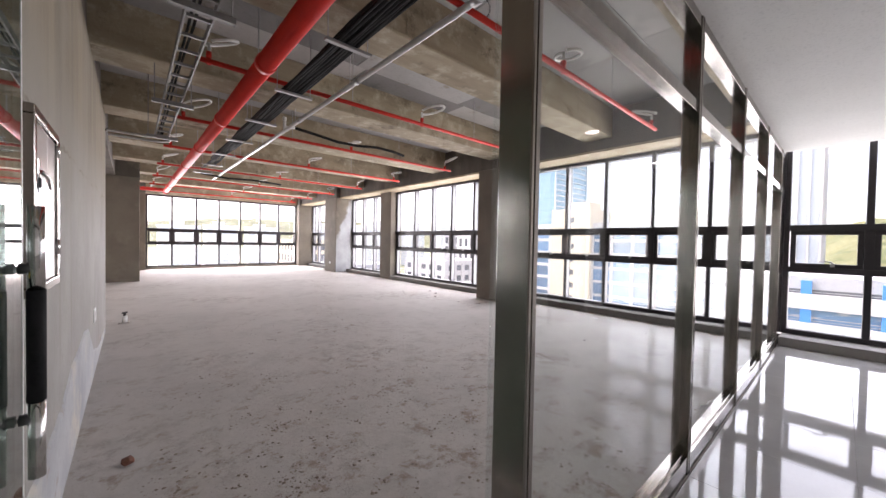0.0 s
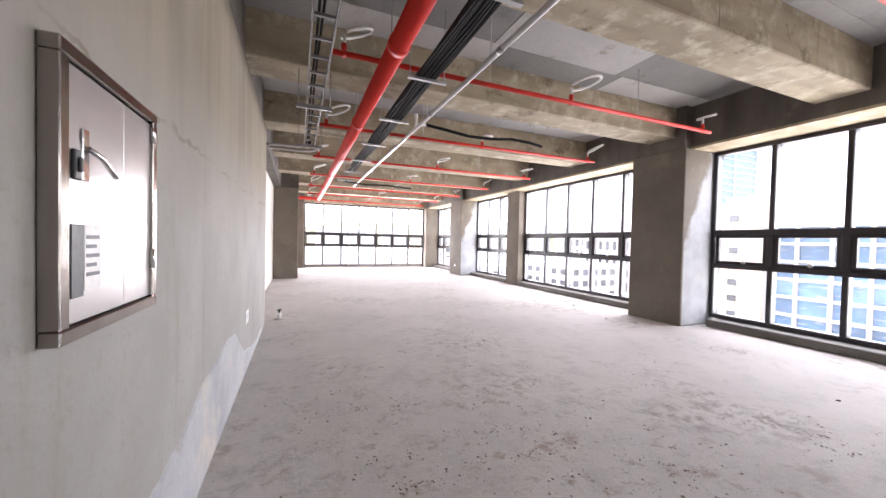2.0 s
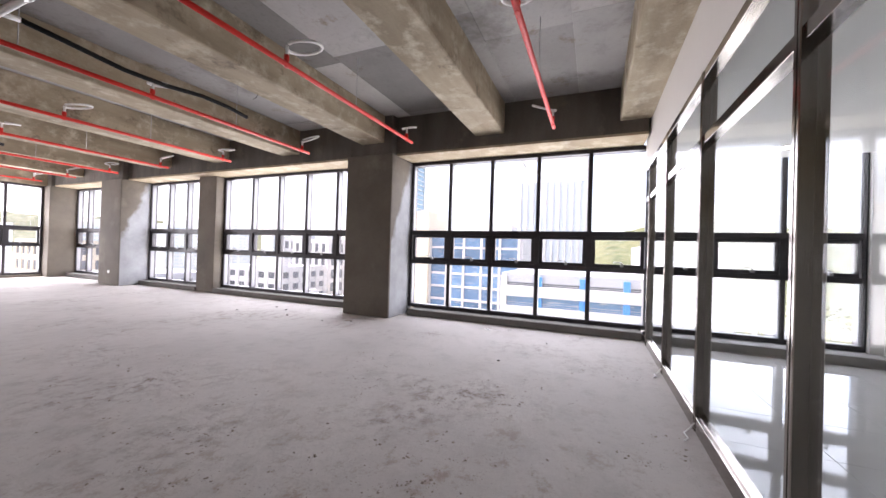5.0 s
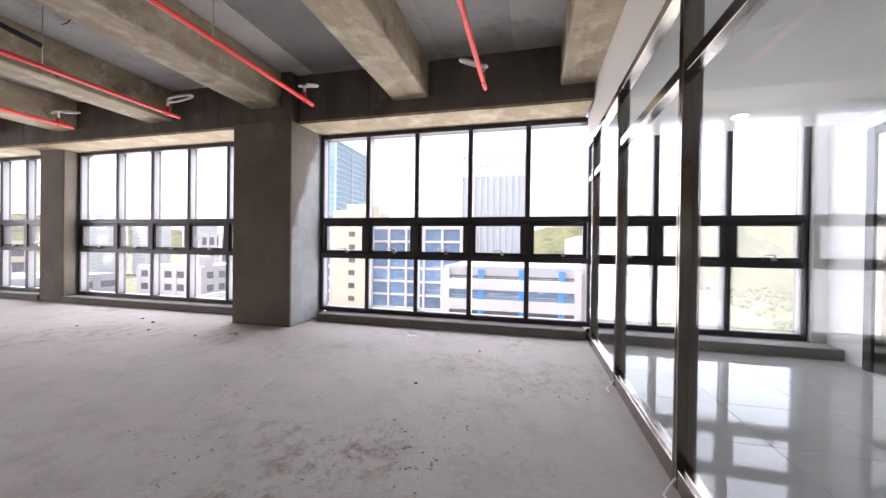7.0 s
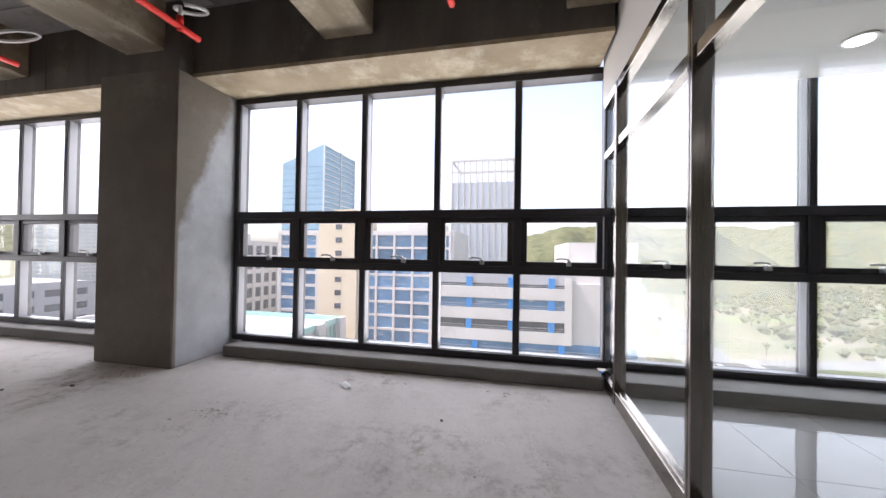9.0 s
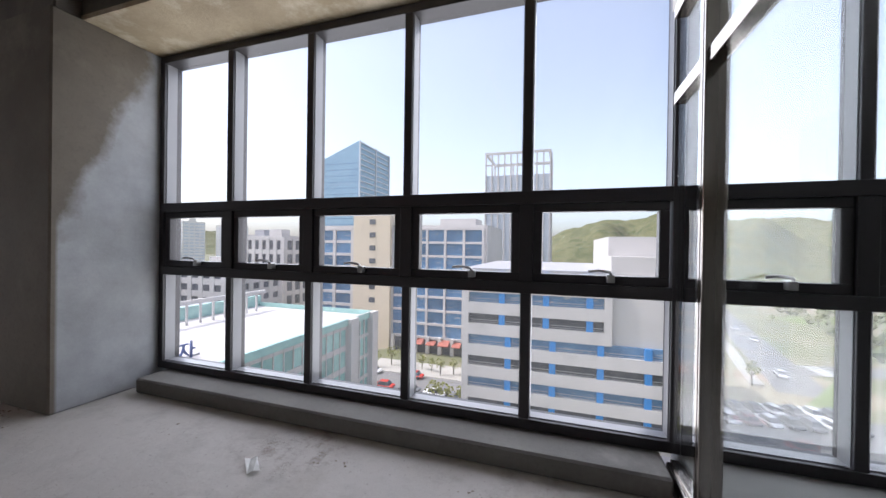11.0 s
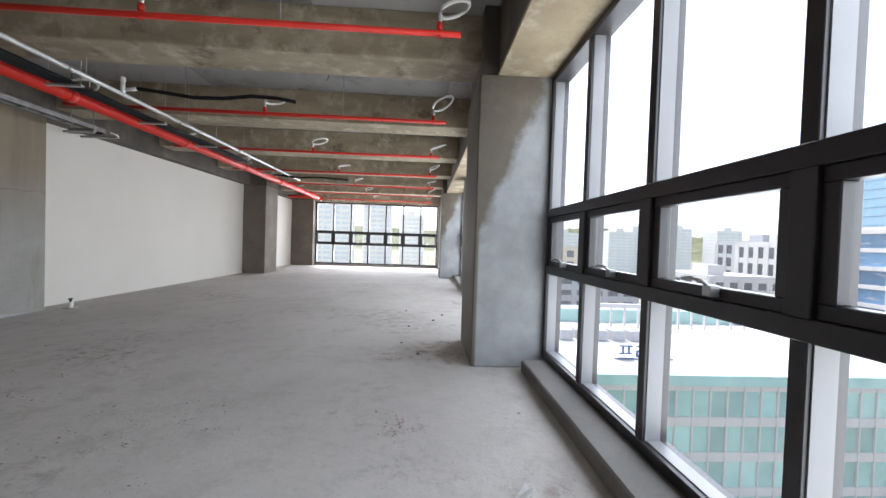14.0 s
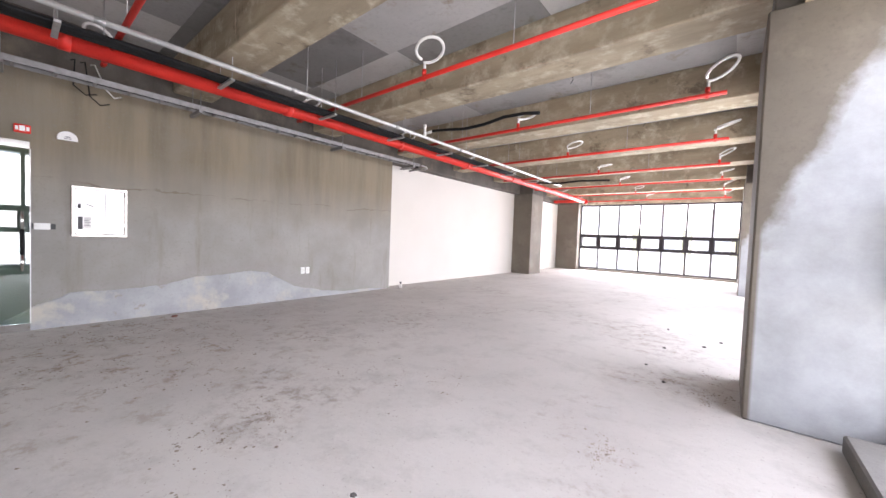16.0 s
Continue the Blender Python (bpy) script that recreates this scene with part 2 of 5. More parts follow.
def stained_lit_plaster(name, x0, slope):
    """Column plaster with a pale, ragged water stain and painted-in window light, spreading from the window side and
    the foot.
    """
    m = surface(name, (0.165, 0.142, 0.112), (0.115, 0.098, 0.077), 0.82, big=1.2, fine=40, bump=0.22, stain=(0.205, 0.18, 0.145), stain_scale=1.0)
    nt = m.node_tree
    p = nt.nodes["Principled BSDF"]
    old = p.inputs["Base Color"].links[0].from_socket
    pos = nt.nodes.new("ShaderNodeNewGeometry").outputs["Position"]
    dot = nt.nodes.new("ShaderNodeVectorMath")
    dot.operation = "DOT_PRODUCT"
    dot.inputs[1].default_value = (1.0, 0.0, -slope)
    nt.links.new(pos, dot.inputs[0])
    add = nt.nodes.new("ShaderNodeMath")
    nt.links.new(dot.outputs["Value"], add.inputs[0])
    wide = nt.nodes.new("ShaderNodeMath")
    wide.operation = "MULTIPLY"
    wide.inputs[1].default_value = 0.62
    nt.links.new(noise_at(nt, pos, 2.0, 9.0, 0.62), wide.inputs[0])
    nt.links.new(wide.outputs[0], add.inputs[1])
    # the paleness, part stain and part window light, skips the shaded room-side face
    face = nt.nodes.new("ShaderNodeSeparateXYZ")
    nt.links.new(pos, face.inputs[0])
    mask_ = nt.nodes.new("ShaderNodeMath")
    mask_.operation = "MULTIPLY"
    nt.links.new(ramp_between(nt, add.outputs[0], x0 + 0.25, x0 + 0.37), mask_.inputs[0])
    nt.links.new(ramp_between(nt, face.outputs["X"], 5.69, 5.71), mask_.inputs[1])
    mask = mask_.outputs[0]
    pale = blend(nt, ramp_between(nt, noise_at(nt, pos, 1.9, 9.0, 0.68), 0.36, 0.68), (0.37, 0.38, 0.39), (0.25, 0.255, 0.26))
    nt.links.new(blend(nt, mask, old, pale), p.inputs["Base Color"])
    return m


STAINED_LIT = stained_lit_plaster("stained_lit_column_plaster", 5.185, 0.41)
WHITEWALL = surface("white_board", (0.62, 0.59, 0.54), (0.585, 0.555, 0.505), 0.7, big=0.6, fine=50, bump=0.05, speck=0.2)
LOBBYWHITE = surface("white_ceiling_paint", (0.80, 0.79, 0.77), (0.76, 0.75, 0.73), 0.7, big=1.5, fine=60, bump=0.1)
FRAME = surface("dark_window_metal", (0.026, 0.022, 0.025), (0.020, 0.017, 0.020), 0.42, big=2, fine=80, bump=0.02)
# paler than the frame: daylight on its inner sides and sill is painted in
DAYLITFRAME = surface("daylit_reveal_metal", (0.24, 0.24, 0.25), (0.21, 0.21, 0.22), 0.4, big=2, fine=80, bump=0.0, speck=0.0)
STEEL = surface("brushed_stainless", (0.36, 0.33, 0.30), (0.30, 0.27, 0.245), 0.16, metal=1.0, big=3, fine=12, bump=0.0, stretch=(8, 8, 0.3), speck=0.0, rvar=0.04)
CHROME = surface("chrome", (0.8, 0.79, 0.77), (0.74, 0.73, 0.72), 0.1, metal=1.0, big=4, fine=60, bump=0.0, speck=0.0)
GALV = surface("galvanised_steel", (0.46, 0.46, 0.455), (0.36, 0.36, 0.36), 0.42, metal=0.7, big=12, fine=60, bump=0.05, speck=0.5)
RED = surface("red_pipe_paint", (0.66, 0.034, 0.02), (0.56, 0.026, 0.017), 0.5, big=3, fine=50, bump=0.05, spec=0.3)
BLACK = surface("black_rubber", (0.010, 0.010, 0.011), (0.016, 0.016, 0.016), 0.75, big=5, fine=60, bump=0.1, spec=0.2)
LADDER = surface("dull_ladder_zinc", (0.30, 0.295, 0.29), (0.22, 0.217, 0.213), 0.5, metal=0.6, big=12, fine=60, bump=0.05, speck=0.5)
CONDUIT = surface("conduit_zinc", (0.66, 0.66, 0.65), (0.56, 0.56, 0.55), 0.4, metal=0.5, big=12, fine=60, bump=0.05, speck=0.5)
HOSE = surface("braided_hose", (0.78, 0.77, 0.74), (0.68, 0.67, 0.65), 0.5, metal=0.0, big=20, fine=160, bump=0.2, speck=0.5)
WHITEPL = surface("white_plastic", (0.78, 0.78, 0.76), (0.74, 0.74, 0.72), 0.4, big=4, fine=60, bump=0.0)
PANELMETAL = surface("panel_sheet_steel", (0.44, 0.43, 0.42), (0.39, 0.38, 0.37), 0.30, metal=0.8, big=1.5, fine=30, bump=0.0, speck=0.0, stretch=(1, 0.3, 6), rvar=0.05)
DARK = surface("dark_plastic", (0.03, 0.03, 0.032), (0.04, 0.04, 0.04), 0.5, big=5, fine=60, bump=0.0)
TILE = surface("polished_tile", (0.42, 0.415, 0.41), (0.38, 0.375, 0.37), 0.045, big=3, fine=90, bump=0.0, per_piece=0.04, speck=0.5, rvar=0.02, spec=0.45)
GROUT = surface("grout", (0.3, 0.29, 0.28), (0.26, 0.25, 0.24), 0.8, big=3, fine=60)
# the outer panes carry the imitated haze over the view
GLASS = glass("clear_glass", gloss=0.015, slant=0.10, veil=0.012)
PARTGLASS = glass("partition_glass", (0.955, 0.975, 0.97), 0.05, 0.22)
DOORGLASS = glass("door_glass", (0.83, 0.92, 0.885), 0.16, 1.1)


# ---- building blocks ----
def box(bm, x0, y0, z0, x1, y1, z1, bevel=0.0):
    made = bmesh.ops.create_cube(bm, size=1.0)["verts"]
    bmesh.ops.scale(bm, vec=(abs(x1 - x0), abs(y1 - y0), abs(z1 - z0)), verts=made)
    bmesh.ops.translate(bm, vec=((x0 + x1) / 2, (y0 + y1) / 2, (z0 + z1) / 2), verts=made)
    if bevel:
        edges = list({e for v in made for e in v.link_edges})
        bmesh.ops.bevel(bm, geom=edges, offset=bevel, segments=1, affect="EDGES")
    return bm


def boxes(*rows, bevel=0.0):
    bm = bmesh.new()
    for r in rows:
        box(bm, *r, bevel=bevel)
    return bm


def tube(bm, points, r, sides=10, caps=True):
    pts = [Vector(p) for p in points]
    rings, up = [], None
    for i, p in enumerate(pts):
        d = (pts[min(i + 1, len(pts) - 1)] - pts[max(i - 1, 0)]).normalized()
        if up is None:
            up = d.orthogonal().normalized()
        up = (up - d * up.dot(d)).normalized()
        side = d.cross(up)
        rings.append([bm.verts.new(p + (up * math.cos(a) + side * math.sin(a)) * r) for a in (math.tau * k / sides for k in range(sides))])
    for a, b in zip(rings, rings[1:]):
        for k in range(sides):
            bm.faces.new((a[k], a[(k + 1) % sides], b[(k + 1) % sides], b[k])).smooth = True
    if caps:
        bm.faces.new(rings[0])
        bm.faces.new(rings[-1])
    bmesh.ops.recalc_face_normals(bm, faces=bm.faces)
    return bm


def tubes(*runs, sides=10):
    bm = bmesh.new()
    for pts, r in runs:
        tube(bm, pts, r, sides)
    return bm


def part(name, bm, material, parent=None, label=""):
    me = bpy.data.meshes.new(name)
    bm.to_mesh(me)
    bm.free()
    me.materials.append(material)
    ob = new(name, me)
    if parent:
        ob.parent = parent
    return tagged(ob, label)


def thing(name, label, category, group="", kind="", at=(0, 0, 0)):
    ob = new(name)
    ob.location = at
    return tagged(ob, label, category, group, kind)


def struct(name, bm, material, label, category):
    return tagged(part(name, bm, material), label, category, kind="structure")


# ---- plan ----
XL, XW, YF = -0.34, 6.35, 16.80          # left wall, window frames, far window
YP0, YP1 = 0.33, 0.415                   # glass partition
SLABZ, BEAMZ, LINTEL = 3.46, 3.0, 2.80
BEAMS = [0.55 + 2.06 * k for k in range(8)]
BRANCHES = [1.60, 3.75, 5.85, 7.92, 9.98, 12.04, 14.10, 16.05]

# floor, slab and closing walls
struct("floor", boxes((-1.2, YP0, -0.25, 6.55, 17.4, 0.0)), FLOOR, "bare dusty grey screed floor with stains and debris", "floor")
ceil = bmesh.new()
box(ceil, -1.4, -2.6, SLABZ + 0.012, 6.455, 17.1, SLABZ + 0.3)
rs = random.Random(3)
y = YP1
while y < 17.2:                          # form panels of the soffit, each a little uneven
    x, w = -1.2 - rs.random() * 0.6, 0.0
    step = 0.9
    while x < 6.0:
        w = 1.8
        d = rs.random() * 0.008
        box(ceil, x + 0.003, y + 0.003, SLABZ + d, min(x + w - 0.003, 6.45), min(y + step - 0.003, 17.08), SLABZ + 0.02)
        x += w
    y += step
struct("ceiling", ceil, SLAB, "unfinished concrete slab soffit with form panel joints", "ceiling")
for y in BEAMS:
    bm = boxes((-1.2, y - 0.235, BEAMZ, 5.84, y + 0.235, SLABZ + 0.01), bevel=0.012)
    for k in range(4):                   # board marks along the sides
        x = 0.2 + 1.5 * k
        box(bm, x, y - 0.238, BEAMZ + 0.02, x + 0.012, y + 0.238, SLABZ)
    tagged(part("ceiling_beam", bm, RAW), "rough cast concrete ceiling beam with board marks", "beam", "ceiling beams", "structure")
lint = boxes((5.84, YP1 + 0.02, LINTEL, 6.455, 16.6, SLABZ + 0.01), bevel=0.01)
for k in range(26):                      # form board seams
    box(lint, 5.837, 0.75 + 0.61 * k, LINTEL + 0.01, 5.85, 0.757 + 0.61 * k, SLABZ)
struct("lintel_beam", lint, SHADERAW, "cast concrete edge beam above the windows, its shade in the colour", "beam")
struct("lintel_soffit", boxes((5.835, YP1 + 0.02, LINTEL - 0.006, 6.45, 16.6, LINTEL + 0.03)), TAN, "pale rough concrete underside of the edge beam", "beam")
struct("lintel_far", boxes((-1.2, 16.72, LINTEL, 6.50, 17.1, SLABZ + 0.01), bevel=0.01), RAW, "cast concrete edge beam above the far window", "beam")
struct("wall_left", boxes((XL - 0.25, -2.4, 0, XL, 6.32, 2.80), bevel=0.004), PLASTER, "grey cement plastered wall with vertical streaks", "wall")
struct("wall_left_beam", boxes((XL - 0.30, -2.4, 2.80, XL - 0.05, 17.0, SLABZ + 0.01), bevel=0.01), SHADERAW, "rough concrete wall beam above the plaster", "wall")
struct("wall_white", boxes((-0.75, 6.32, 0, -0.60, 16.9, 2.80)), WHITEWALL, "plain white board wall", "wall")


def window_run(name, along, a, b, marks, at, z0=0.12, z1=2.79, out=1, label="dark metal framed window with opening vents"):
    """A band of windows. along 'y' (plane x=at) or 'x' (plane y=at); marks: mullion places; out: the way to the outside."""
    w = thing(name, label, "window", kind="structure")
    D = 0.15

    def pr(u0, d0, za, u1, d1, zb):
        d0, d1 = sorted((at + out * d0, at + out * d1))
        return (d0, u0, za, d1, u1, zb) if along == "y" else (u0, d0, za, u1, d1, zb)
    T1, T2 = (1.455, 1.53), (0.925, 0.995)
    part("window_frame", boxes(pr(a, 0, z0, b, D, z0 + 0.06), pr(a, 0, z1 - 0.06, b, D, z1), pr(a, 0, z0 + 0.06, a + 0.05, D, z1 - 0.06),
                               pr(b - 0.05, 0, z0 + 0.06, b, D, z1 - 0.06), bevel=0.003), FRAME, w)
    part("transom", boxes(pr(a + 0.05, -0.012, T1[0], b - 0.05, D - 0.01, T1[1]), bevel=0.003), FRAME, w)
    part("transom", boxes(pr(a + 0.05, -0.012, T2[0], b - 0.05, D - 0.01, T2[1]), bevel=0.003), FRAME, w)
    cells = [a] + list(marks) + [b]
    for m in marks:
        part("mullion", boxes(pr(m - 0.028, 0.004, z0 + 0.06, m + 0.028, D - 0.004, T2[0]), pr(m - 0.028, 0.004, T1[1], m + 0.028, D - 0.004, z1 - 0.06),
                              pr(m - 0.04, -0.008, T2[1], m + 0.04, D - 0.006, T1[0]), bevel=0.003), FRAME, w)
    for c0, c1 in zip(cells, cells[1:]):
        e0 = c0 + (0.05 if c0 == a else 0.028)
        e1 = c1 - (0.05 if c1 == b else 0.028)
        for za, zb in ((z0 + 0.06, T2[0]), (T1[1], z1 - 0.06)):
            part("pane", boxes(pr(e0, 0.105, za, e1, 0.111, zb)), GLASS, w)
            part("reveal_lining", boxes(pr(e0 + 0.0005, 0.022, za, e0 + 0.005, 0.104, zb), pr(e1 - 0.005, 0.022, za, e1 - 0.0005, 0.104, zb),
                                        pr(e0 + 0.005, 0.03, za + 0.0005, e1 - 0.005, 0.104, za + 0.006)), DAYLITFRAME, w, "pale lining of the frame reveal with daylight in its colour")
        f = 0.05
        s = part("vent_sash", boxes(pr(e0 + 0.012, 0.01, T2[1], e1 - 0.012, 0.07, T2[1] + f), pr(e0 + 0.012, 0.01, T1[0] - f, e1 - 0.012, 0.07, T1[0]),
                                    pr(e0 + 0.012, 0.01, T2[1] + f, e0 + 0.012 + f, 0.07, T1[0] - f), pr(e1 - 0.012 - f, 0.01, T2[1] + f, e1 - 0.012, 0.07, T1[0] - f), bevel=0.004), FRAME, w)
        part("sash_pane", boxes(pr(e0 + f, 0.045, T2[1] + f - 0.01, e1 - f, 0.051, T1[0] - f + 0.01)), GLASS, s)
        c, zh = (e0 + e1) / 2, T2[1] + 0.03

        def q(u, d, z):
            return (at + out * d, u, z) if along == "y" else (u, at + out * d, z)
        hb = tubes(([q(c + 0.05, -0.045, zh + 0.045), q(c, -0.05, zh + 0.052), q(c - 0.055, -0.045, zh + 0.045), q(c - 0.065, -0.03, zh + 0.03)], 0.008), sides=8)
        box(hb, *pr(c - 0.085, -0.035, zh - 0.015, c - 0.045, 0.01, zh + 0.03), bevel=0.003)
        part("window_handle", hb, GALV, s, "grey metal vent handle")
    return w


MA = [3.45, 2.69, 1.915, 1.14]
LOB = [-0.39, -1.15]
window_run("window_1", "y", 0.335, 4.23, MA[::-1], XW)
window_run("window_2", "y", -1.92, 0.331, LOB[::-1], XW, label="dark metal framed lobby window with opening vents")
window_run("window_3", "y", 5.19, 9.40, [5.97, 6.79, 7.60, 8.43], XW)
window_run("window_4", "y", 10.05, 12.43, [10.84, 11.60], XW)
window_run("window_5", "y", 13.42, 16.42, [14.2, 15.0, 15.75], XW)
window_run("window_6", "x", 0.33, 5.72, [0.33 + 5.39 * k / 7 for k in range(1, 7)], YF, z0=0.07, label="wide dark metal framed window at the hall's end")

# kerbs under the windows
for i, (a, b) in enumerate(((YP1 + 0.01, 4.13), (5.19, 9.40), (10.05, 12.43), (13.42, 16.42))):
    tagged(part("window_kerb", boxes((6.12, a, 0, 6.50, b, 0.115), bevel=0.012), KERB), "low grey concrete kerb under the window", "kerb", "window kerbs", "structure")
struct("kerb_far", boxes((0.33, 16.7, 0, 5.72, 17.2, 0.07), bevel=0.01), COLUMN, "low concrete kerb under the far window", "kerb")


def column(name, x0, y0, x1, y1, label, top=2.80, coat=None):
    bm = boxes((x0, y0, 0, x1, y1, top), bevel=0.012)
    c = struct(name, bm, coat or COLUMN, label, "column")
    part("column_head", boxes((x0 + 0.03, y0 + 0.03, top, x1, y1 - 0.03, SLABZ + 0.005), bevel=0.01), SHADERAW, c, "rough unplastered column head")
    return c


column("column_1", 5.66, 4.24, 6.50, 5.18, "cement plastered column with pale water stains and painted-in window light", coat=STAINED_LIT)
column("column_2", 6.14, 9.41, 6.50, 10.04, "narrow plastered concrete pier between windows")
column("column_3", 5.68, 12.44, 6.50, 13.41, "cement plastered column with pale stains and window light in its colour", coat=STAINED_LIT)
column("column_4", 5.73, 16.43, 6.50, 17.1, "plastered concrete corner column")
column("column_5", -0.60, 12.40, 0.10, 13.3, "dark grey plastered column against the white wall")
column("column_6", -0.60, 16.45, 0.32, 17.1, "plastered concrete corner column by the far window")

# glass partition with stainless posts
POSTS = [0.545, 2.17, 3.42, 4.68, 5.89]
gp = thing("glass_partition", "stainless steel framed glass partition between hall and lobby", "partition", kind="structure")
for x in POSTS:
    w, f0, f1 = (0.016, 0.245, 0.335) if x < 1 else (0.024, YP0, YP1)   # the door jamb is slimmer and deeper
    bm = boxes((x - w, f0, 0, x + w, f1, 2.44), bevel=0.003)
    for sy in (f0 - 0.002, f1 - 0.002):
        box(bm, x - 0.003, sy, 0.002, x + 0.003, sy + 0.004, 2.438)
    part("post", bm, STEEL, gp)
for a, b in zip(POSTS, POSTS[1:] + [6.33]):
    a, b = a + 0.025, b - 0.025
    part("base_rail", boxes((a, YP0 + 0.005, 0, b, YP1 - 0.005, 0.10), (a, YP0 + 0.022, 0.10, b, YP1 - 0.022, 0.115), bevel=0.002), STEEL, gp)
    part("transom", boxes((a, YP0 + 0.01, 1.94, b, YP1 - 0.01, 2.0), bevel=0.002), STEEL, gp)
    part("top_rail", boxes((a, YP0 + 0.005, 2.38, b, YP1 - 0.005, 2.44), bevel=0.002), STEEL, gp)
    part("pane", boxes((a - 0.01, 0.368, 0.105, b + 0.01, 0.378, 1.945)), PARTGLASS, gp)
    part("pane", boxes((a - 0.01, 0.368, 1.995, b + 0.01, 0.378, 2.385)), PARTGLASS, gp)
part("head_rail", boxes((XL, YP0 - 0.04, 2.08, 0.525, YP1 - 0.04, 2.16), bevel=0.002), STEEL, gp)
part("door_transom_pane", boxes((XL, 0.328, 2.16, 0.525, 0.338, 2.44)), PARTGLASS, gp)
struct("wall_above_partition", boxes((XL, YP0 + 0.012, 2.44, 6.34, YP1 - 0.006, SLABZ + 0.008)), WHITEWALL, "white board wall above the glass partition", "wall")

# the open glass door
dr = thing("glass_door", "frameless green-tinted glass door standing open along the wall", "door", kind="structure", at=(-0.292, 0.33, 0))
L = 0.78
BACKX = -0.031
part("door_glass", boxes((-0.006, 0, 0.09, 0.006, L, 1.96)), DOORGLASS, dr, "pale green tempered glass leaf")
part("top_rail", boxes((-0.016, 0, 1.96, 0.016, L + 0.002, 2.04), bevel=0.003), CHROME, dr)
part("bottom_rail", boxes((-0.016, 0, 0.012, 0.016, L + 0.002, 0.09), bevel=0.003), CHROME, dr)
part("edge_trim", boxes((-0.007, L, 0.09, 0.007, L + 0.008, 1.96)), WHITEPL, dr, "pale polished glass edge")
Y = L - 0.055
STICKY = surface("sticker_yellow", (0.75, 0.50, 0.05), (0.7, 0.46, 0.05), 0.5, big=5, fine=40, bump=0, speck=0.0)
DARKSTEEL = surface("dark_knurled_steel", (0.13, 0.13, 0.13), (0.09, 0.09, 0.09), 0.35, metal=0.9, big=20, fine=120, bump=0.4)
for X, out in ((0.036, 1), (BACKX, -1)):           # a handle on each face of the leaf
    h = part("door_handle", tubes(([(X, Y, 0.66), (X, Y, 0.84)], 0.015), ([(X, Y, 1.10), (X, Y, 1.295)], 0.015), sides=16), CHROME, dr, "polished steel tube handle")
    part("grip", tubes(([(X, Y, 0.84), (X, Y, 1.10)], 0.0165), sides=16), BLACK, h, "black rubber grip sleeve")
    for z in (0.80, 1.15):
        part("bracket", tubes(([(X, Y, z), (0.007 * out, Y, z)], 0.006), ([(X * 0.9, Y, z), (X * 0.25, Y, z)], 0.013), sides=12), DARKSTEEL, h)
part("sticker", tubes(([(BACKX, Y, 1.085), (BACKX, Y, 1.10)], 0.0172), sides=16), STICKY, dr, "small yellow sticker round the handle")

# lobby
struct("floor_lobby_bed", boxes((-0.6, -2.6, -0.25, 6.55, YP0, -0.012)), GROUT, "grey tile bed of the lobby floor", "floor")
struct("ceiling_lobby", boxes((XL, -2.4, 2.44, 6.10, YP0 + 0.01, 2.52)), LOBBYWHITE, "smooth white painted lobby ceiling", "ceiling")
struct("curtain_box", boxes((6.10, -2.4, 2.80, 6.50, YP0 + 0.01, 2.86), (6.10, -2.4, 2.52, 6.13, YP0 + 0.01, 2.80)), LOBBYWHITE, "white recessed curtain box above the lobby window", "ceiling")
struct("wall_lobby_end", boxes((-0.6, -2.55, 0, 6.55, -2.05, 2.80)), LOBBYWHITE, "plain white lobby end wall", "wall")
struct("wall_lobby_window", boxes((6.30, -2.05, 0, 6.55, -1.925, 2.80)), LOBBYWHITE, "white wall beside the lobby window", "wall")
struct("kerb_lobby", boxes((6.05, -2.05, 0, 6.55, YP0 - 0.005, 0.115), bevel=0.006), GROUT, "grey stone kerb under the lobby window", "kerb")
ld = thing("door_2", "dark steel framed lobby door in the white end wall", "door", kind="structure")
part("door_frame", boxes((5.70, -2.052, 0, 5.79, -2.0, 2.30), (4.70, -2.052, 0, 4.79, -2.0, 2.30), (4.79, -2.052, 2.22, 5.70, -2.0, 2.30), bevel=0.004), FRAME, ld)
lf = part("door_leaf", boxes((4.795, -2.049, 0.01, 5.695, -2.015, 2.215), bevel=0.003), STEEL, ld)
part("door_handle", tubes(([(4.9, -1.97, 0.9), (4.9, -1.97, 1.25)], 0.012), ([(4.9, -1.97, 0.95), (4.9, -2.02, 0.95)], 0.008), ([(4.9, -1.97, 1.2), (4.9, -2.02, 1.2)], 0.008), sides=10), CHROME, lf)
for x, y in ((5.6, -0.87), (3.6, -0.87), (1.6, -0.87)):
    d = thing("downlight", "round recessed white downlight in the lobby ceiling", "ceiling light", "lobby downlights", at=(x, y, 2.44))
    bm = bmesh.new()
    bmesh.ops.create_cone(bm, cap_ends=True, segments=28, radius1=0.085, radius2=0.075, depth=0.012, matrix=Matrix.Translation((0, 0, -0.004)))
    part("trim_ring", bm, WHITEPL, d)
    bm = bmesh.new()
    bmesh.ops.create_cone(bm, cap_ends=True, segments=28, radius1=0.062, radius2=0.062, depth=0.006, matrix=Matrix.Translation((0, 0, -0.012)))
    em = bpy.data.materials.get("lamp_glow")
    if not em:
        em, nt, p, n, link = nodes_of("lamp_glow")
        p.inputs["Emission Color"].default_value, p.inputs["Emission Strength"].default_value = (1, 0.95, 0.88, 1), 6.0
    part("diffuser", bm, em, d, "glowing warm white diffuser")

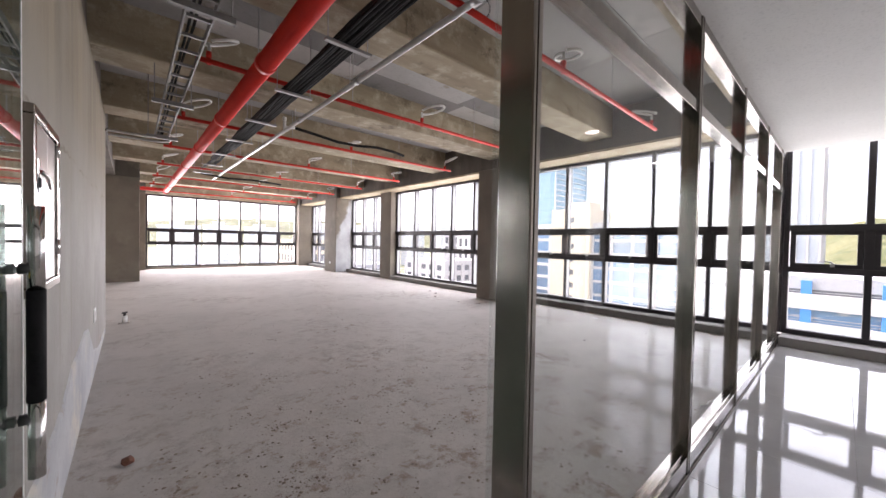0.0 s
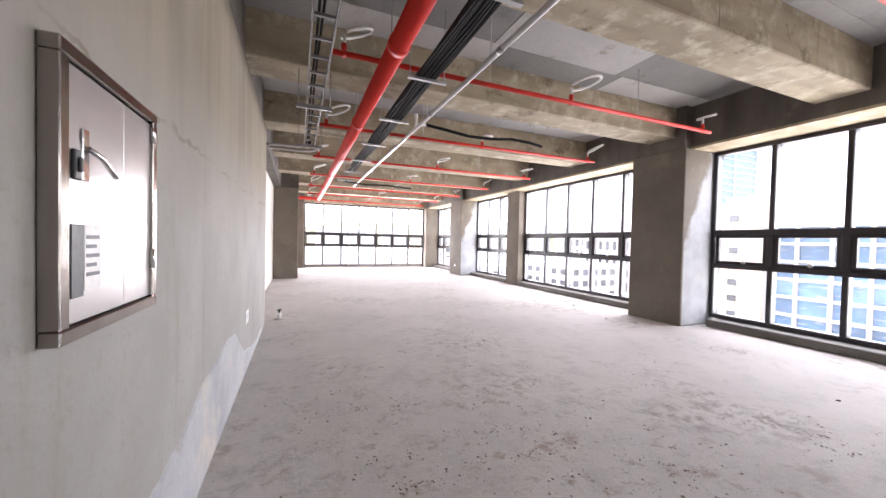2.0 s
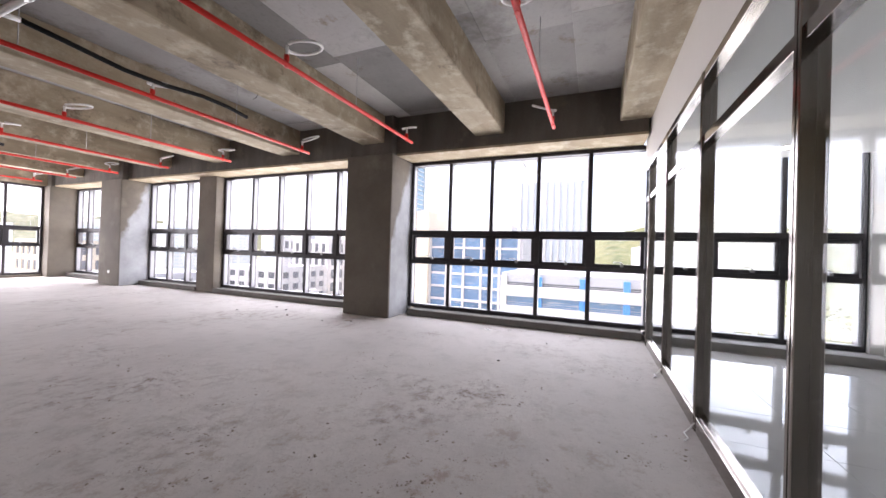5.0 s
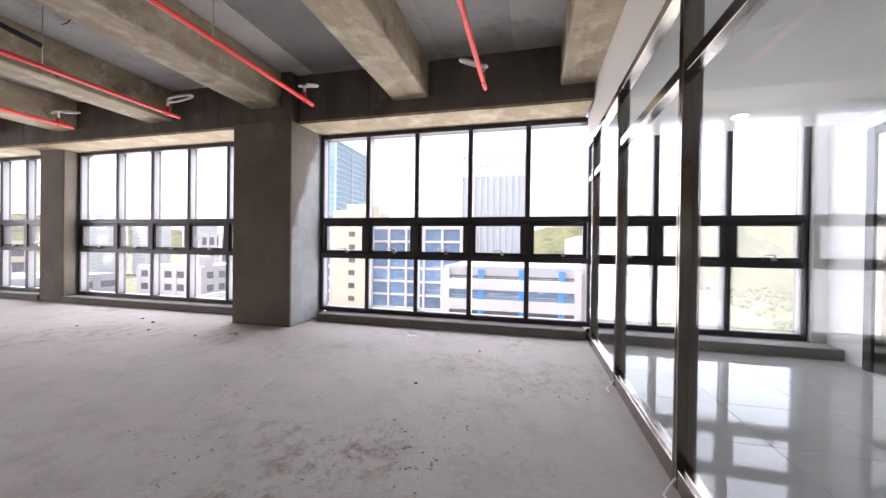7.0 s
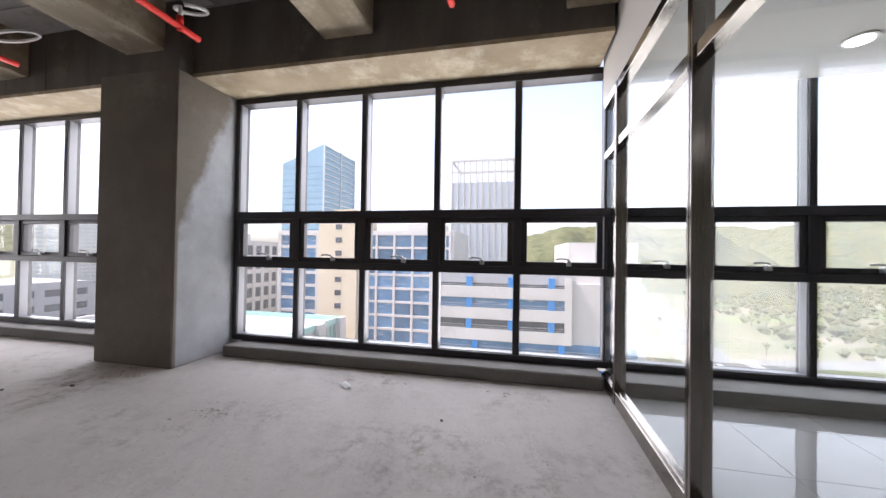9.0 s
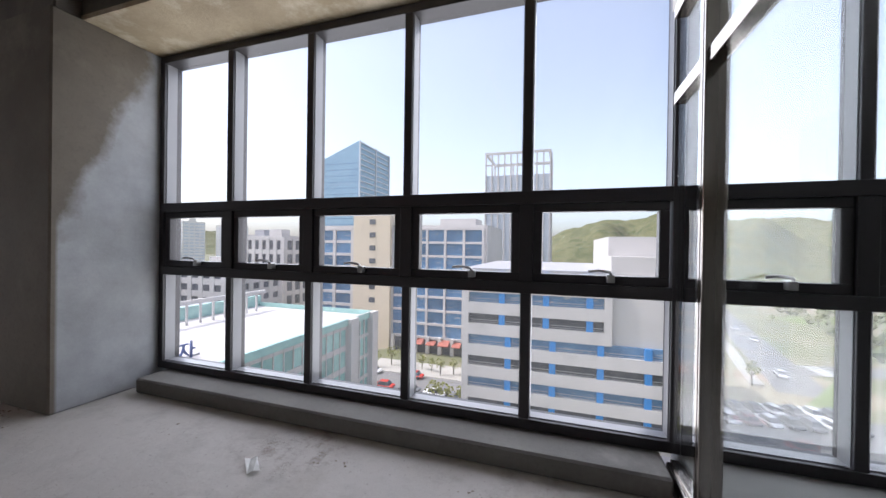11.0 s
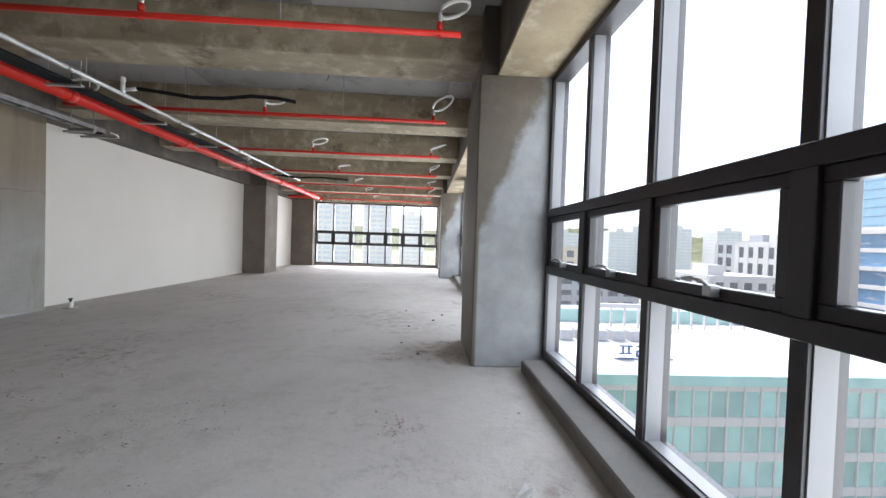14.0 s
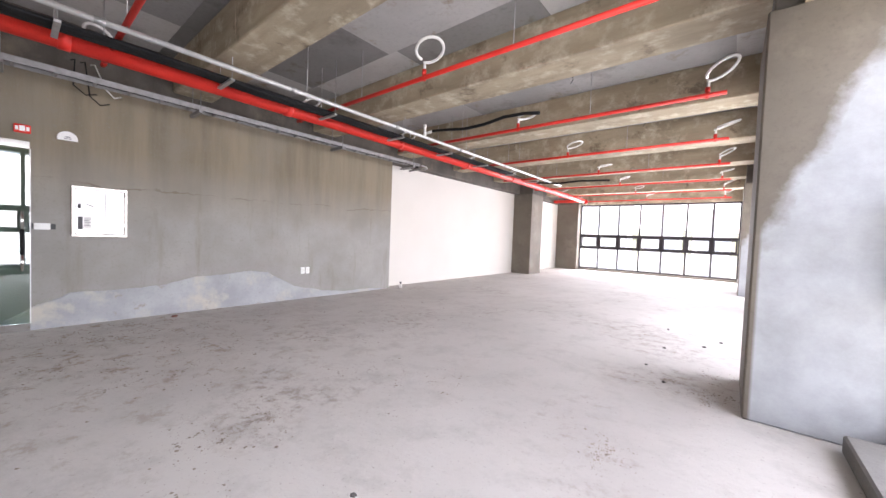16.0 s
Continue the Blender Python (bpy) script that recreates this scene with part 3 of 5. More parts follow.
# ---- services under the ceiling ----
PX, PZ = 0.835, 2.825
mp = thing("main_sprinkler_pipe", "thick red painted sprinkler main hung below the beams", "pipe")
part("pipe", tubes(([(PX, -0.2 + YP1, PZ), (PX, 15.4, PZ)], 0.082), sides=22), RED, mp)
part("cross_pipe", tubes(([(PX, 15.36, PZ), (-0.33, 15.36, PZ)], 0.06), sides=18), RED, mp)
for y in BEAMS:
    part("coupling", tubes(([(PX, y + 0.7, PZ), (PX, y + 0.78, PZ)], 0.091), sides=18), RED, mp)
    part("hanger_rod", tubes(([(PX, y + 1.0, PZ + 0.05), (PX, y + 1.0, SLABZ)], 0.005), ([(PX, y + 1.0, PZ + 0.058), (PX + 0.05, y + 1.0, PZ + 0.03)], 0.006), sides=6), GALV, mp)


def loop(x, y, z, turn, size=0.13, lean=0.3):
    """A braided hose that rises from a branch fitting and curls round in a leaning teardrop."""
    pts = [(x, y, z), (x + 0.005, y, z + 0.06)]
    for k in range(19):
        a = math.tau * k / 18 * 0.96
        px, py = size * (1 - math.cos(a)), size * 0.85 * math.sin(a)
        pts.append((x + px * math.cos(turn) - py * math.sin(turn), y + px * math.sin(turn) + py * math.cos(turn), z + 0.10 + px * lean + 0.02 * k / 18))
    return tubes((pts, 0.015), sides=8)


for i, y in enumerate(BRANCHES):
    b = thing("branch_sprinkler_pipe", "thin red painted sprinkler branch pipe with white flexible hoses", "pipe", "sprinkler branches")
    bz = 2.86
    part("pipe", tubes(([(0.35, y, bz), (5.42, y, bz)], 0.024), sides=12), RED, b)
    for k, x in enumerate((0.45, 2.95, 5.25)):
        part("fitting", tubes(([(x, y, bz - 0.03), (x, y, bz + 0.06)], 0.02), ([(x, y, bz + 0.03), (x, y, bz + 0.085)], 0.024), sides=10), RED, b)
        part("flexible_hose", loop(x, y, bz + 0.06, -0.5 + 0.35 * ((i * 3 + k * 2) % 5), 0.12 + 0.02 * ((i + k) % 3), (0.38, 0.2, 0.5, 0.28)[(i * 2 + k) % 4]), HOSE, b, "white braided flexible hose curled in a ring")
    for x in (1.9, 4.0):
        part("hanger_rod", tubes(([(x, y, bz + 0.02), (x, y, SLABZ)], 0.004), sides=6), GALV, b)

sp = thing("conduit_pipe", "galvanised steel conduit running along the hall", "pipe")
part("pipe", tubes(([(1.59, YP1 + 0.01, 2.80), (1.59, 11.1, 2.80)], 0.024), sides=12), CONDUIT, sp)
for y in np.arange(1.4, 11, 1.6):
    part("coupling", tubes(([(1.59, y, 2.80), (1.59, y + 0.07, 2.80)], 0.03), sides=12), GALV, sp)
    part("hanger_rod", tubes(([(1.59, y + 0.2, 2.82), (1.59, y + 0.2, SLABZ)], 0.004), sides=6), GALV, sp)

cb = thing("cable_bundle", "bundle of black power cables on steel hangers", "cables")
rc = random.Random(5)
for k in range(15):
    x0, z0 = 1.12 + 0.024 * (k % 8), 2.795 + 0.022 * (k // 8)
    pts = [(x0 + rc.uniform(-0.012, 0.012), YP1 + 0.02 + 0.6 * j, z0 + rc.uniform(-0.006, 0.006) - 0.008 * (j % 3 == 1)) for j in range(12 + rc.randrange(5))]
    part("cable", tubes((pts, 0.0135), sides=8), BLACK, cb)
for y in np.arange(1.2, 10.5, 1.25):
    part("hanger_bar", boxes((1.02, y, 2.752, 1.40, y + 0.04, 2.774)), GALV, cb)
    part("hanger_rod", tubes(([(1.04, y + 0.02, 2.752), (1.04, y + 0.02, SLABZ)], 0.004), ([(1.38, y + 0.02, 2.752), (1.38, y + 0.02, SLABZ)], 0.004), sides=6), GALV, cb)

lt = thing("cable_ladder", "galvanised cable ladder tray hung along the wall", "cable tray")
TX0, TX1, TZ = 0.17, 0.32, 2.68
for x in (TX0, TX1):
    part("side_rail", boxes((x - 0.006, YP1 + 0.02, TZ - 0.02, x + 0.006, 6.5, TZ + 0.04)), LADDER, lt)
for y in np.arange(0.7, 6.5, 0.28):
    part("rung", boxes((TX0 + 0.008, y, TZ - 0.02, TX1 - 0.008, y + 0.022, TZ)), LADDER, lt)
for k in range(2):
    part("cable", tubes(([(TX0 + 0.035 + 0.025 * k + 0.006 * math.sin(j * 1.7 + k), YP1 + 0.03 + 0.6 * j, TZ + 0.012 + 0.004 * (j % 2)) for j in range(11)], 0.009), sides=8), BLACK, lt, "black cable lying on the rungs")
for y in (0.9, 2.45, 4.5, 6.2):
    part("hanger_bar", boxes((TX0 - 0.1, y, TZ - 0.075, TX1 + 0.1, y + 0.041, TZ - 0.034)), LADDER, lt)
    part("hanger_rod", tubes(([(TX0 - 0.08, y + 0.02, TZ - 0.05), (TX0 - 0.08, y + 0.02, SLABZ)], 0.005), ([(TX1 + 0.08, y + 0.02, TZ - 0.05), (TX1 + 0.08, y + 0.02, SLABZ)], 0.005), sides=6), LADDER, lt)

# more services
bh = thing("insulated_hose", "black insulated hose sagging from the conduit", "hose")
part("hose", tubes(([(1.74, 5.27, 2.88), (2.0, 5.28, 2.86), (2.4, 5.24, 2.80), (2.75, 5.22, 2.80), (3.1, 5.18, 2.83), (3.4, 5.15, 2.81), (3.62, 5.13, 2.77)], 0.022), sides=10), BLACK, bh)
part("tee", tubes(([(1.59, 5.25, 2.80), (1.59, 5.25, 2.97)], 0.022), ([(1.59, 5.27, 2.86), (1.76, 5.27, 2.88)], 0.02), ([(1.59, 5.25, 2.95), (1.59, 5.25, 3.0)], 0.027), sides=10), WHITEPL, bh, "white plastic tee")
bh2 = thing("insulated_hose", "black insulated hose sagging from the conduit", "hose")
part("hose", tubes(([(1.2, 10.3, 2.80), (1.8, 10.4, 2.76), (2.4, 10.35, 2.78), (3.1, 10.4, 2.75)], 0.025), sides=10), BLACK, bh2)
bend = thing("cable_ladder_bend", "galvanised cable ladder bend turning into the wall", "cable tray")
pts = [(0.37, 6.5, 2.68), (0.35, 6.66, 2.68), (0.27, 6.78, 2.68), (0.14, 6.82, 2.68), (-0.34, 6.83, 2.68)]
part("outer_rail", tubes((pts, 0.018), sides=6), GALV, bend)
part("inner_rail", tubes(([(0.14, 6.5, 2.68), (0.10, 6.55, 2.68), (-0.34, 6.56, 2.68)], 0.018), sides=6), GALV, bend)
part("cable", tubes(([(0.25, 6.2, 2.71), (0.24, 6.55, 2.71), (0.1, 6.69, 2.71), (-0.4, 6.70, 2.71)], 0.02), sides=8), BLACK, bend)
for x, y, s in ((2.2, 1.9, 1), (3.9, 5.35, 1), (4.2, 4.9, 2), (4.3, 7.6, 1)):   # loose sprinkler wires under the slab
    w = thing("junction_wire", "small red ceiling box with a coiled wire below the slab", "ceiling box", "ceiling boxes", at=(x, y, SLABZ))
    part("box_plate", boxes((-0.04, -0.04, -0.03, 0.04, 0.04, 0.006), bevel=0.006), RED, w)
    part("wire", tubes(([(0.01 * math.cos(k) * (1 + k * 0.4), 0.01 * math.sin(k) * (1 + k * 0.4), -0.03 - 0.035 * k) for k in range(9)], 0.004), sides=6), BLACK, w)

lw = thing("loose_wires", "loose black and yellow wire ends hanging from the wall beam", "wires")
for k, (y_, drop, mat_) in enumerate(((1.42, 0.34, BLACK), (1.50, 0.42, BLACK), (1.58, 0.30, HOSE))):
    part("wire", tubes(([(XL - 0.04, y_, 3.05), (XL + 0.10, y_ + 0.02, 3.02), (XL + 0.20, y_ + 0.05 * k, 3.05 - drop), (XL + 0.16, y_ + 0.10 + 0.04 * k, 2.98 - drop), (XL + 0.05, y_ + 0.20 + 0.03 * k, 3.04 - drop)], 0.007), sides=6), mat_, lw)

# ---- on the left wall ----
eb = thing("distribution_board", "stainless steel electrical distribution board with hinged doors on the wall", "electrical panel", at=(XL, 0, 0))
y0, y1, z0, z1 = 1.42, 1.905, 1.035, 1.62
part("frame", boxes((0, y0, z0, 0.035, y1, z0 + 0.03), (0, y0, z1 - 0.03, 0.035, y1, z1), (0, y0, z0 + 0.03, 0.035, y0 + 0.03, z1 - 0.03), (0, y1 - 0.03, z0 + 0.03, 0.035, y1, z1 - 0.03), bevel=0.003), STEEL, eb)
d1 = part("door", boxes((0, y0 + 0.033, z0 + 0.033, 0.026, y0 + 0.28, z1 - 0.033), bevel=0.002), PANELMETAL, eb, "polished sheet steel door")
part("door", boxes((0, y0 + 0.284, z0 + 0.033, 0.026, y1 - 0.033, z1 - 0.033), bevel=0.002), PANELMETAL, eb, "polished sheet steel door")
part("latch", boxes((0.026, y0 + 0.05, 1.36, 0.034, y0 + 0.075, 1.42), (0.034, y0 + 0.058, 1.375, 0.04, y0 + 0.068, 1.405), bevel=0.002), DARK, d1, "black latch")
LABELP = surface("printed_paper", (0.72, 0.71, 0.68), (0.68, 0.67, 0.64), 0.6, big=8, fine=60, bump=0)
part("lever_plate", boxes((0.026, y0 + 0.085, 1.36, 0.031, y0 + 0.11, 1.47), bevel=0.002), CHROME, d1, "chrome lever plate")
part("lever", tubes(([(0.034, y0 + 0.098, 1.43), (0.045, y0 + 0.13, 1.415), (0.045, y0 + 0.19, 1.385)], 0.006), sides=8), CHROME, d1, "chrome lever")
part("card", boxes((0.026, y0 + 0.050, 1.12, 0.0285, y0 + 0.092, 1.27)), DARK, d1, "dark hanging card")
lab = part("label_plate", boxes((0.026, y0 + 0.098, 1.13, 0.0275, y0 + 0.165, 1.27)), LABELP, d1, "small printed label with lines")
INK = surface("grey_ink", (0.12, 0.12, 0.13), (0.16, 0.16, 0.17), 0.6, big=8, fine=60, bump=0)
for k in range(5):
    part("text_bar", boxes((0.0275, y0 + 0.104, 1.16 + 0.02 * k, 0.0282, y0 + 0.158 - 0.012 * (k % 2), 1.168 + 0.02 * k)), INK, lab)
for z in (1.15, 1.53):
    part("hinge", tubes(([(0.032, y1 - 0.025, z), (0.032, y1 - 0.025, z + 0.06)], 0.007), sides=8), CHROME, eb)

fs = thing("fire_alarm_box", "small red emergency sign box on the plaster", "sign box", at=(XL, 1.06, 2.17))
part("housing", boxes((0, -0.06, -0.045, 0.03, 0.06, 0.045), bevel=0.006), RED, fs)
part("lamp_window", boxes((0.03, -0.02, -0.025, 0.034, 0.02, 0.03)), WHITEPL, fs, "white window")
part("pictogram", boxes((0.03, 0.028, -0.02, 0.033, 0.05, 0.02)), WHITEPL, fs)
part("pictogram", boxes((0.03, -0.05, -0.02, 0.033, -0.028, 0.02)), WHITEPL, fs)
ws = thing("wall_speaker", "white rounded-top wall plate with a small label", "wall plate", at=(XL, 1.39, 2.17))
bm = bmesh.new()
bmesh.ops.create_cone(bm, cap_ends=True, segments=28, radius1=0.085, radius2=0.08, depth=0.03, matrix=Matrix.Translation((0.015, 0, -0.03)) @ Matrix.Rotation(math.pi / 2, 4, "Y"))
bmesh.ops.bisect_plane(bm, geom=bm.verts[:] + bm.edges[:] + bm.faces[:], plane_co=(0, 0, -0.05), plane_no=(0, 0, -1), clear_outer=True)
part("cover", bm, WHITEPL, ws)
part("text_bar", boxes((0.03, -0.03, -0.035, 0.0315, 0.03, -0.028), (0.03, -0.022, -0.018, 0.0315, 0.022, -0.008)), INK, ws)
sw = thing("switch_plate", "white switch plate between two dark gang boxes", "switch", at=(XL, 1.20, 1.14))
part("plate", boxes((0, -0.06, -0.035, 0.012, 0.06, 0.035), bevel=0.003), WHITEPL, sw)
part("rocker", boxes((0.012, -0.045, -0.022, 0.016, -0.003, 0.022), bevel=0.002), WHITEPL, sw)
part("rocker", boxes((0.012, 0.003, -0.022, 0.016, 0.045, 0.022), bevel=0.002), WHITEPL, sw)
for a in (-0.10, 0.064):
    part("gang_box", boxes((0, a, -0.03, 0.006, a + 0.036, 0.03)), DARK, sw, "dark open gang box")
for y in (4.27, 4.36):
    o = thing("socket_outlet", "white square wall socket in the grey plaster", "socket", "wall sockets", at=(XL, y, 0.50))
    part("plate", boxes((0, -0.036, -0.058, 0.01, 0.036, 0.058), bevel=0.003), WHITEPL, o)
    part("socket", boxes((0.01, -0.02, -0.03, 0.013, 0.02, 0.03), bevel=0.002), LABELP, o)
o = thing("socket_outlet", "white square wall socket on the column", "socket", "wall sockets", at=(5.68, 12.9, 0.35))
part("plate", boxes((-0.01, -0.04, -0.04, 0, 0.04, 0.04), bevel=0.003), WHITEPL, o)


def wall_patch(name, spine, material, place, parent=None, label="", seed=1, thick=0.007, rough=0.018):
    """A thin skim of plaster with a wandering border. spine: (along, low, high) stations; place turns (along, out, height) into a place."""
    rp = random.Random(seed)
    st, wob = [], 0.0
    for (a0, l0, h0), (a1, l1, h1) in zip(spine, spine[1:]):
        for k in range(8):
            f = k / 8
            wob = 0.6 * wob + rp.uniform(-rough, rough)
            st.append((a0 + (a1 - a0) * f, l0 + (l1 - l0) * f, max(h0 + (h1 - h0) * f + wob, l0 + 0.004)))
    st.append(spine[-1])
    bm = bmesh.new()
    rows = [[bm.verts.new(place(a, o, z)) for o, z in ((0.0005, lo), (thick, lo), (thick, max(hi - 0.012, lo)), (0.0005, hi))] for a, lo, hi in st]
    for r, q in zip(rows, rows[1:]):
        for k in range(3):
            bm.faces.new((r[k], q[k], q[k + 1], r[k + 1]))
    bm.faces.new(rows[0])
    bm.faces.new(rows[-1])
    bmesh.ops.recalc_face_normals(bm, faces=bm.faces)
    return part(name, bm, material, parent, label)


skim = wall_patch("wall_skim", [(0.9, 0.0, 0.12), (1.16, 0.0, 0.27), (1.41, 0.0, 0.38), (2.0, 0.0, 0.38), (2.35, 0.0, 0.42), (2.67, 0.0, 0.49), (3.0, 0.0, 0.51), (3.4, 0.0, 0.54), (3.66, 0.0, 0.50), (4.12, 0.0, 0.24), (4.65, 0.0, 0.11), (5.1, 0.0, 0.05), (5.7, 0.0, 0.06), (6.1, 0.0, 0.02)],
                  PATCH, lambda a, o, z: (XL + o, a, z), seed=4, thick=0.010, rough=0.007)
tagged(skim, "pale blue-grey skim coat along the foot of the plaster wall", "plaster patch", kind="structure")

# ---- on the floor ----
fp = thing("floor_pipe_stub", "capped pipe stub rising from the floor by the wall", "pipe stub", at=(-0.15, 6.5, 0))
part("pipe", tubes(([(0, 0, 0), (0, 0, 0.10)], 0.03), sides=12), WHITEPL, fp)
part("valve", tubes(([(0, 0, 0.10), (0, 0, 0.15)], 0.016), ([(-0.03, 0, 0.14), (0.03, 0, 0.15)], 0.01), sides=10), DARK, fp, "small dark valve")
part("cement_collar", boxes((-0.07, -0.06, 0, 0.06, 0.07, 0.012), bevel=0.01), PATCH, fp)
BRICKC = surface("broken_brick", (0.20, 0.085, 0.055), (0.14, 0.06, 0.045), 0.9, big=20, fine=80, bump=0.5)
RUBBLE = surface("rubble", (0.10, 0.092, 0.085), (0.06, 0.056, 0.053), 0.9, big=20, fine=80, bump=0.4)


def lump(bm, x, y, z, r, rnd, flat=0.55):
    made = bmesh.ops.create_icosphere(bm, subdivisions=1, radius=r)["verts"]
    for v in made:
        v.co *= rnd.uniform(0.65, 1.2)
        v.co.z = max(v.co.z * flat, -r * 0.3)
        v.co += Vector((x, y, z + r * 0.28))
    return bm


rd = random.Random(11)
for x, y, r in ((-0.10, 2.35, 0.038), (4.28, 1.98, 0.017)):
    tagged(part("rubble_chunk", lump(bmesh.new(), x, y, 0, r, rd), BRICKC if x < 0 else RUBBLE), "small broken chunk of masonry lying on the screed", "rubble", "rubble chunks")
for x, y, r in ((5.35, 6.2, 0.026), (5.5, 6.6, 0.02), (4.9, 6.9, 0.02), (4.95, 5.0, 0.016), (5.3, 1.6, 0.014), (5.15, 4.6, 0.018), (5.0, 5.8, 0.022)):
    tagged(part("rubble_chunk", lump(bmesh.new(), x, y, 0, r, rd), RUBBLE), "small dark chunk of rubble lying on the screed", "rubble", "rubble chunks")
crumbs = bmesh.new()
CLUSTERS = ((2.05, 1.85, 0.5, 46), (3.3, 1.7, 0.4, 34), (0.74, 2.2, 0.5, 60), (0.5, 1.5, 0.35, 46), (1.6, 2.4, 0.5, 46), (0.4, 3.3, 0.5, 30), (5.07, 3.12, 0.13, 20), (1.9, 3.4, 0.8, 44), (3.5, 2.9, 0.6, 22),
            (2.6, 5.2, 0.9, 26), (5.5, 4.6, 0.2, 8), (4.6, 1.3, 0.5, 10), (0.0, 1.9, 0.2, 16), (1.3, 1.4, 0.4, 26), (1.0, 5.0, 0.8, 18), (3.2, 7.0, 1.4, 14), (5.95, 1.2, 0.25, 14), (5.98, 2.2, 0.2, 12), (5.97, 3.2, 0.22, 12), (5.45, 4.45, 0.16, 22), (5.5, 5.1, 0.2, 14), (3.0, 0.62, 0.3, 14), (1.9, 0.6, 0.35, 14), (4.3, 0.6, 0.3, 10))
for cx, cy, spread, smears in CLUSTERS:
    for q in range(smears):                      # each smear is a short drift of flat crumbs
        mx, my, way = rd.gauss(cx, spread * 0.55), rd.gauss(cy, spread * 0.55), rd.uniform(0, math.pi)
        for k in range(rd.randint(4, 13)):
            d, e = rd.gauss(0, 0.055), rd.gauss(0, 0.018)
            x, y = mx + d * math.cos(way) - e * math.sin(way), my + d * math.sin(way) + e * math.cos(way)
            if not (-0.3 < x < 5.9 and 0.5 < y < 12):
                continue
            r = 0.002 + 0.009 * rd.random() ** 4
            vs = [crumbs.verts.new((x + r * rd.uniform(0.5, 1.4) * math.cos(a), y + r * rd.uniform(0.5, 1.4) * math.sin(a), 0.0)) for a in (0, 1.26, 2.5, 3.8, 5.0)]
            top = crumbs.verts.new((x + r * rd.uniform(-0.3, 0.3), y, r * rd.uniform(0.25, 0.6)))
            for j in range(5):
                crumbs.faces.new((vs[j], vs[(j + 1) % 5], top))
tagged(part("floor_crumbs", crumbs, surface("mortar_crumbs", (0.27, 0.22, 0.175), (0.18, 0.145, 0.115), 0.95, big=9, fine=60, bump=0)), "scattered brown mortar crumbs on the screed", "debris", kind="stuff")
for x in (3.36, 4.62):
    wz = thing("wire_end", "short pale wire end curling from the partition foot", "wire", "wire ends", at=(x, YP1, 0))
    part("wire", tubes(([(0.03, 0.0, 0.06), (0.02, 0.03, 0.02), (-0.03, 0.07, 0.008), (-0.10, 0.06, 0.006), (-0.15, 0.09, 0.008)], 0.005), sides=6), WHITEPL, wz)
pw = bmesh.new()
grid = [[pw.verts.new((5.63 + 0.09 * i + 0.018 * j, 2.47 + 0.11 * i - 0.025 * j, 0.004 + 0.015 * abs(math.sin(i * 2.1 + j * 1.3)))) for j in range(3)] for i in range(2)]
for j in range(2):
    pw.faces.new((grid[0][j], grid[1][j], grid[1][j + 1], grid[0][j + 1]))
bmesh.ops.solidify(pw, geom=pw.faces[:], thickness=0.002)
tagged(part("paper_scrap", pw, WHITEPL), "crumpled white paper scrap on the screed floor", "paper")

# ---- outside ----
GZ = -27.0
GROUND = surface("dry_ground", (0.17, 0.165, 0.085), (0.11, 0.125, 0.05), 0.95, big=0.03, fine=0.9, bump=0.0, stain=(0.27, 0.23, 0.165), stain_scale=0.05, stain_at=(0.48, 0.6), streak=(0.09, 0.11, 0.045), streak_scale=0.16, streak_at=(0.55, 0.66))
ASPHALT = surface("worn_asphalt", (0.20, 0.195, 0.19), (0.165, 0.16, 0.155), 0.9, big=0.1, fine=3, bump=0, stain=(0.25, 0.24, 0.22), stain_scale=0.2)
PALELOT = surface("pale_lot", (0.42, 0.40, 0.36), (0.36, 0.34, 0.30), 0.9, big=0.1, fine=2, bump=0)
CLAD = surface("white_cladding", (0.56, 0.525, 0.50), (0.51, 0.48, 0.455), 0.6, big=0.15, fine=1.5, bump=0, speck=0.5, stain=(0.46, 0.43, 0.405), stain_scale=0.3)
CLADG = surface("grey_cladding", (0.40, 0.39, 0.40), (0.37, 0.36, 0.37), 0.6, big=0.2, fine=2, bump=0)
CREAM = surface("cream_cladding", (0.66, 0.55, 0.40), (0.62, 0.52, 0.38), 0.6, big=0.2, fine=2, bump=0)
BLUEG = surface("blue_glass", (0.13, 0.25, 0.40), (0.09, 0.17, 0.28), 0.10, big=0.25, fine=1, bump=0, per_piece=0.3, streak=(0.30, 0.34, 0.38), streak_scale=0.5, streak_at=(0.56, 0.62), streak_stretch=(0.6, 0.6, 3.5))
# dark window glass, also the painted shade in the parking decks
DARKG = surface("dark_glass_and_shade", (0.07, 0.075, 0.09), (0.12, 0.12, 0.13), 0.15, big=0.3, fine=1, bump=0, per_piece=0.3)
TEAL = surface("teal_glass", (0.34, 0.54, 0.49), (0.25, 0.42, 0.385), 0.12, big=0.3, fine=1, bump=0, per_piece=0.25)
CYAN = surface("bright_blue_panel", (0.03, 0.22, 0.55), (0.03, 0.20, 0.5), 0.5, big=1, fine=4, bump=0)
# raised towards white so that distance haze is part of the colour
PALEG = surface("hazy_pale_glass", (0.64, 0.68, 0.72), (0.58, 0.62, 0.66), 0.25, big=0.1, fine=1, bump=0)
LEAF = surface("foliage", (0.15, 0.155, 0.06), (0.20, 0.19, 0.085), 0.95, big=0.02, fine=0.25, bump=0, stain=(0.095, 0.115, 0.04), stain_scale=0.07, stain_at=(0.48, 0.62), island=0.25)
TREELEAF = surface("tree_leaves", (0.27, 0.275, 0.075), (0.19, 0.21, 0.055), 0.9, big=0.5, fine=3, bump=0)
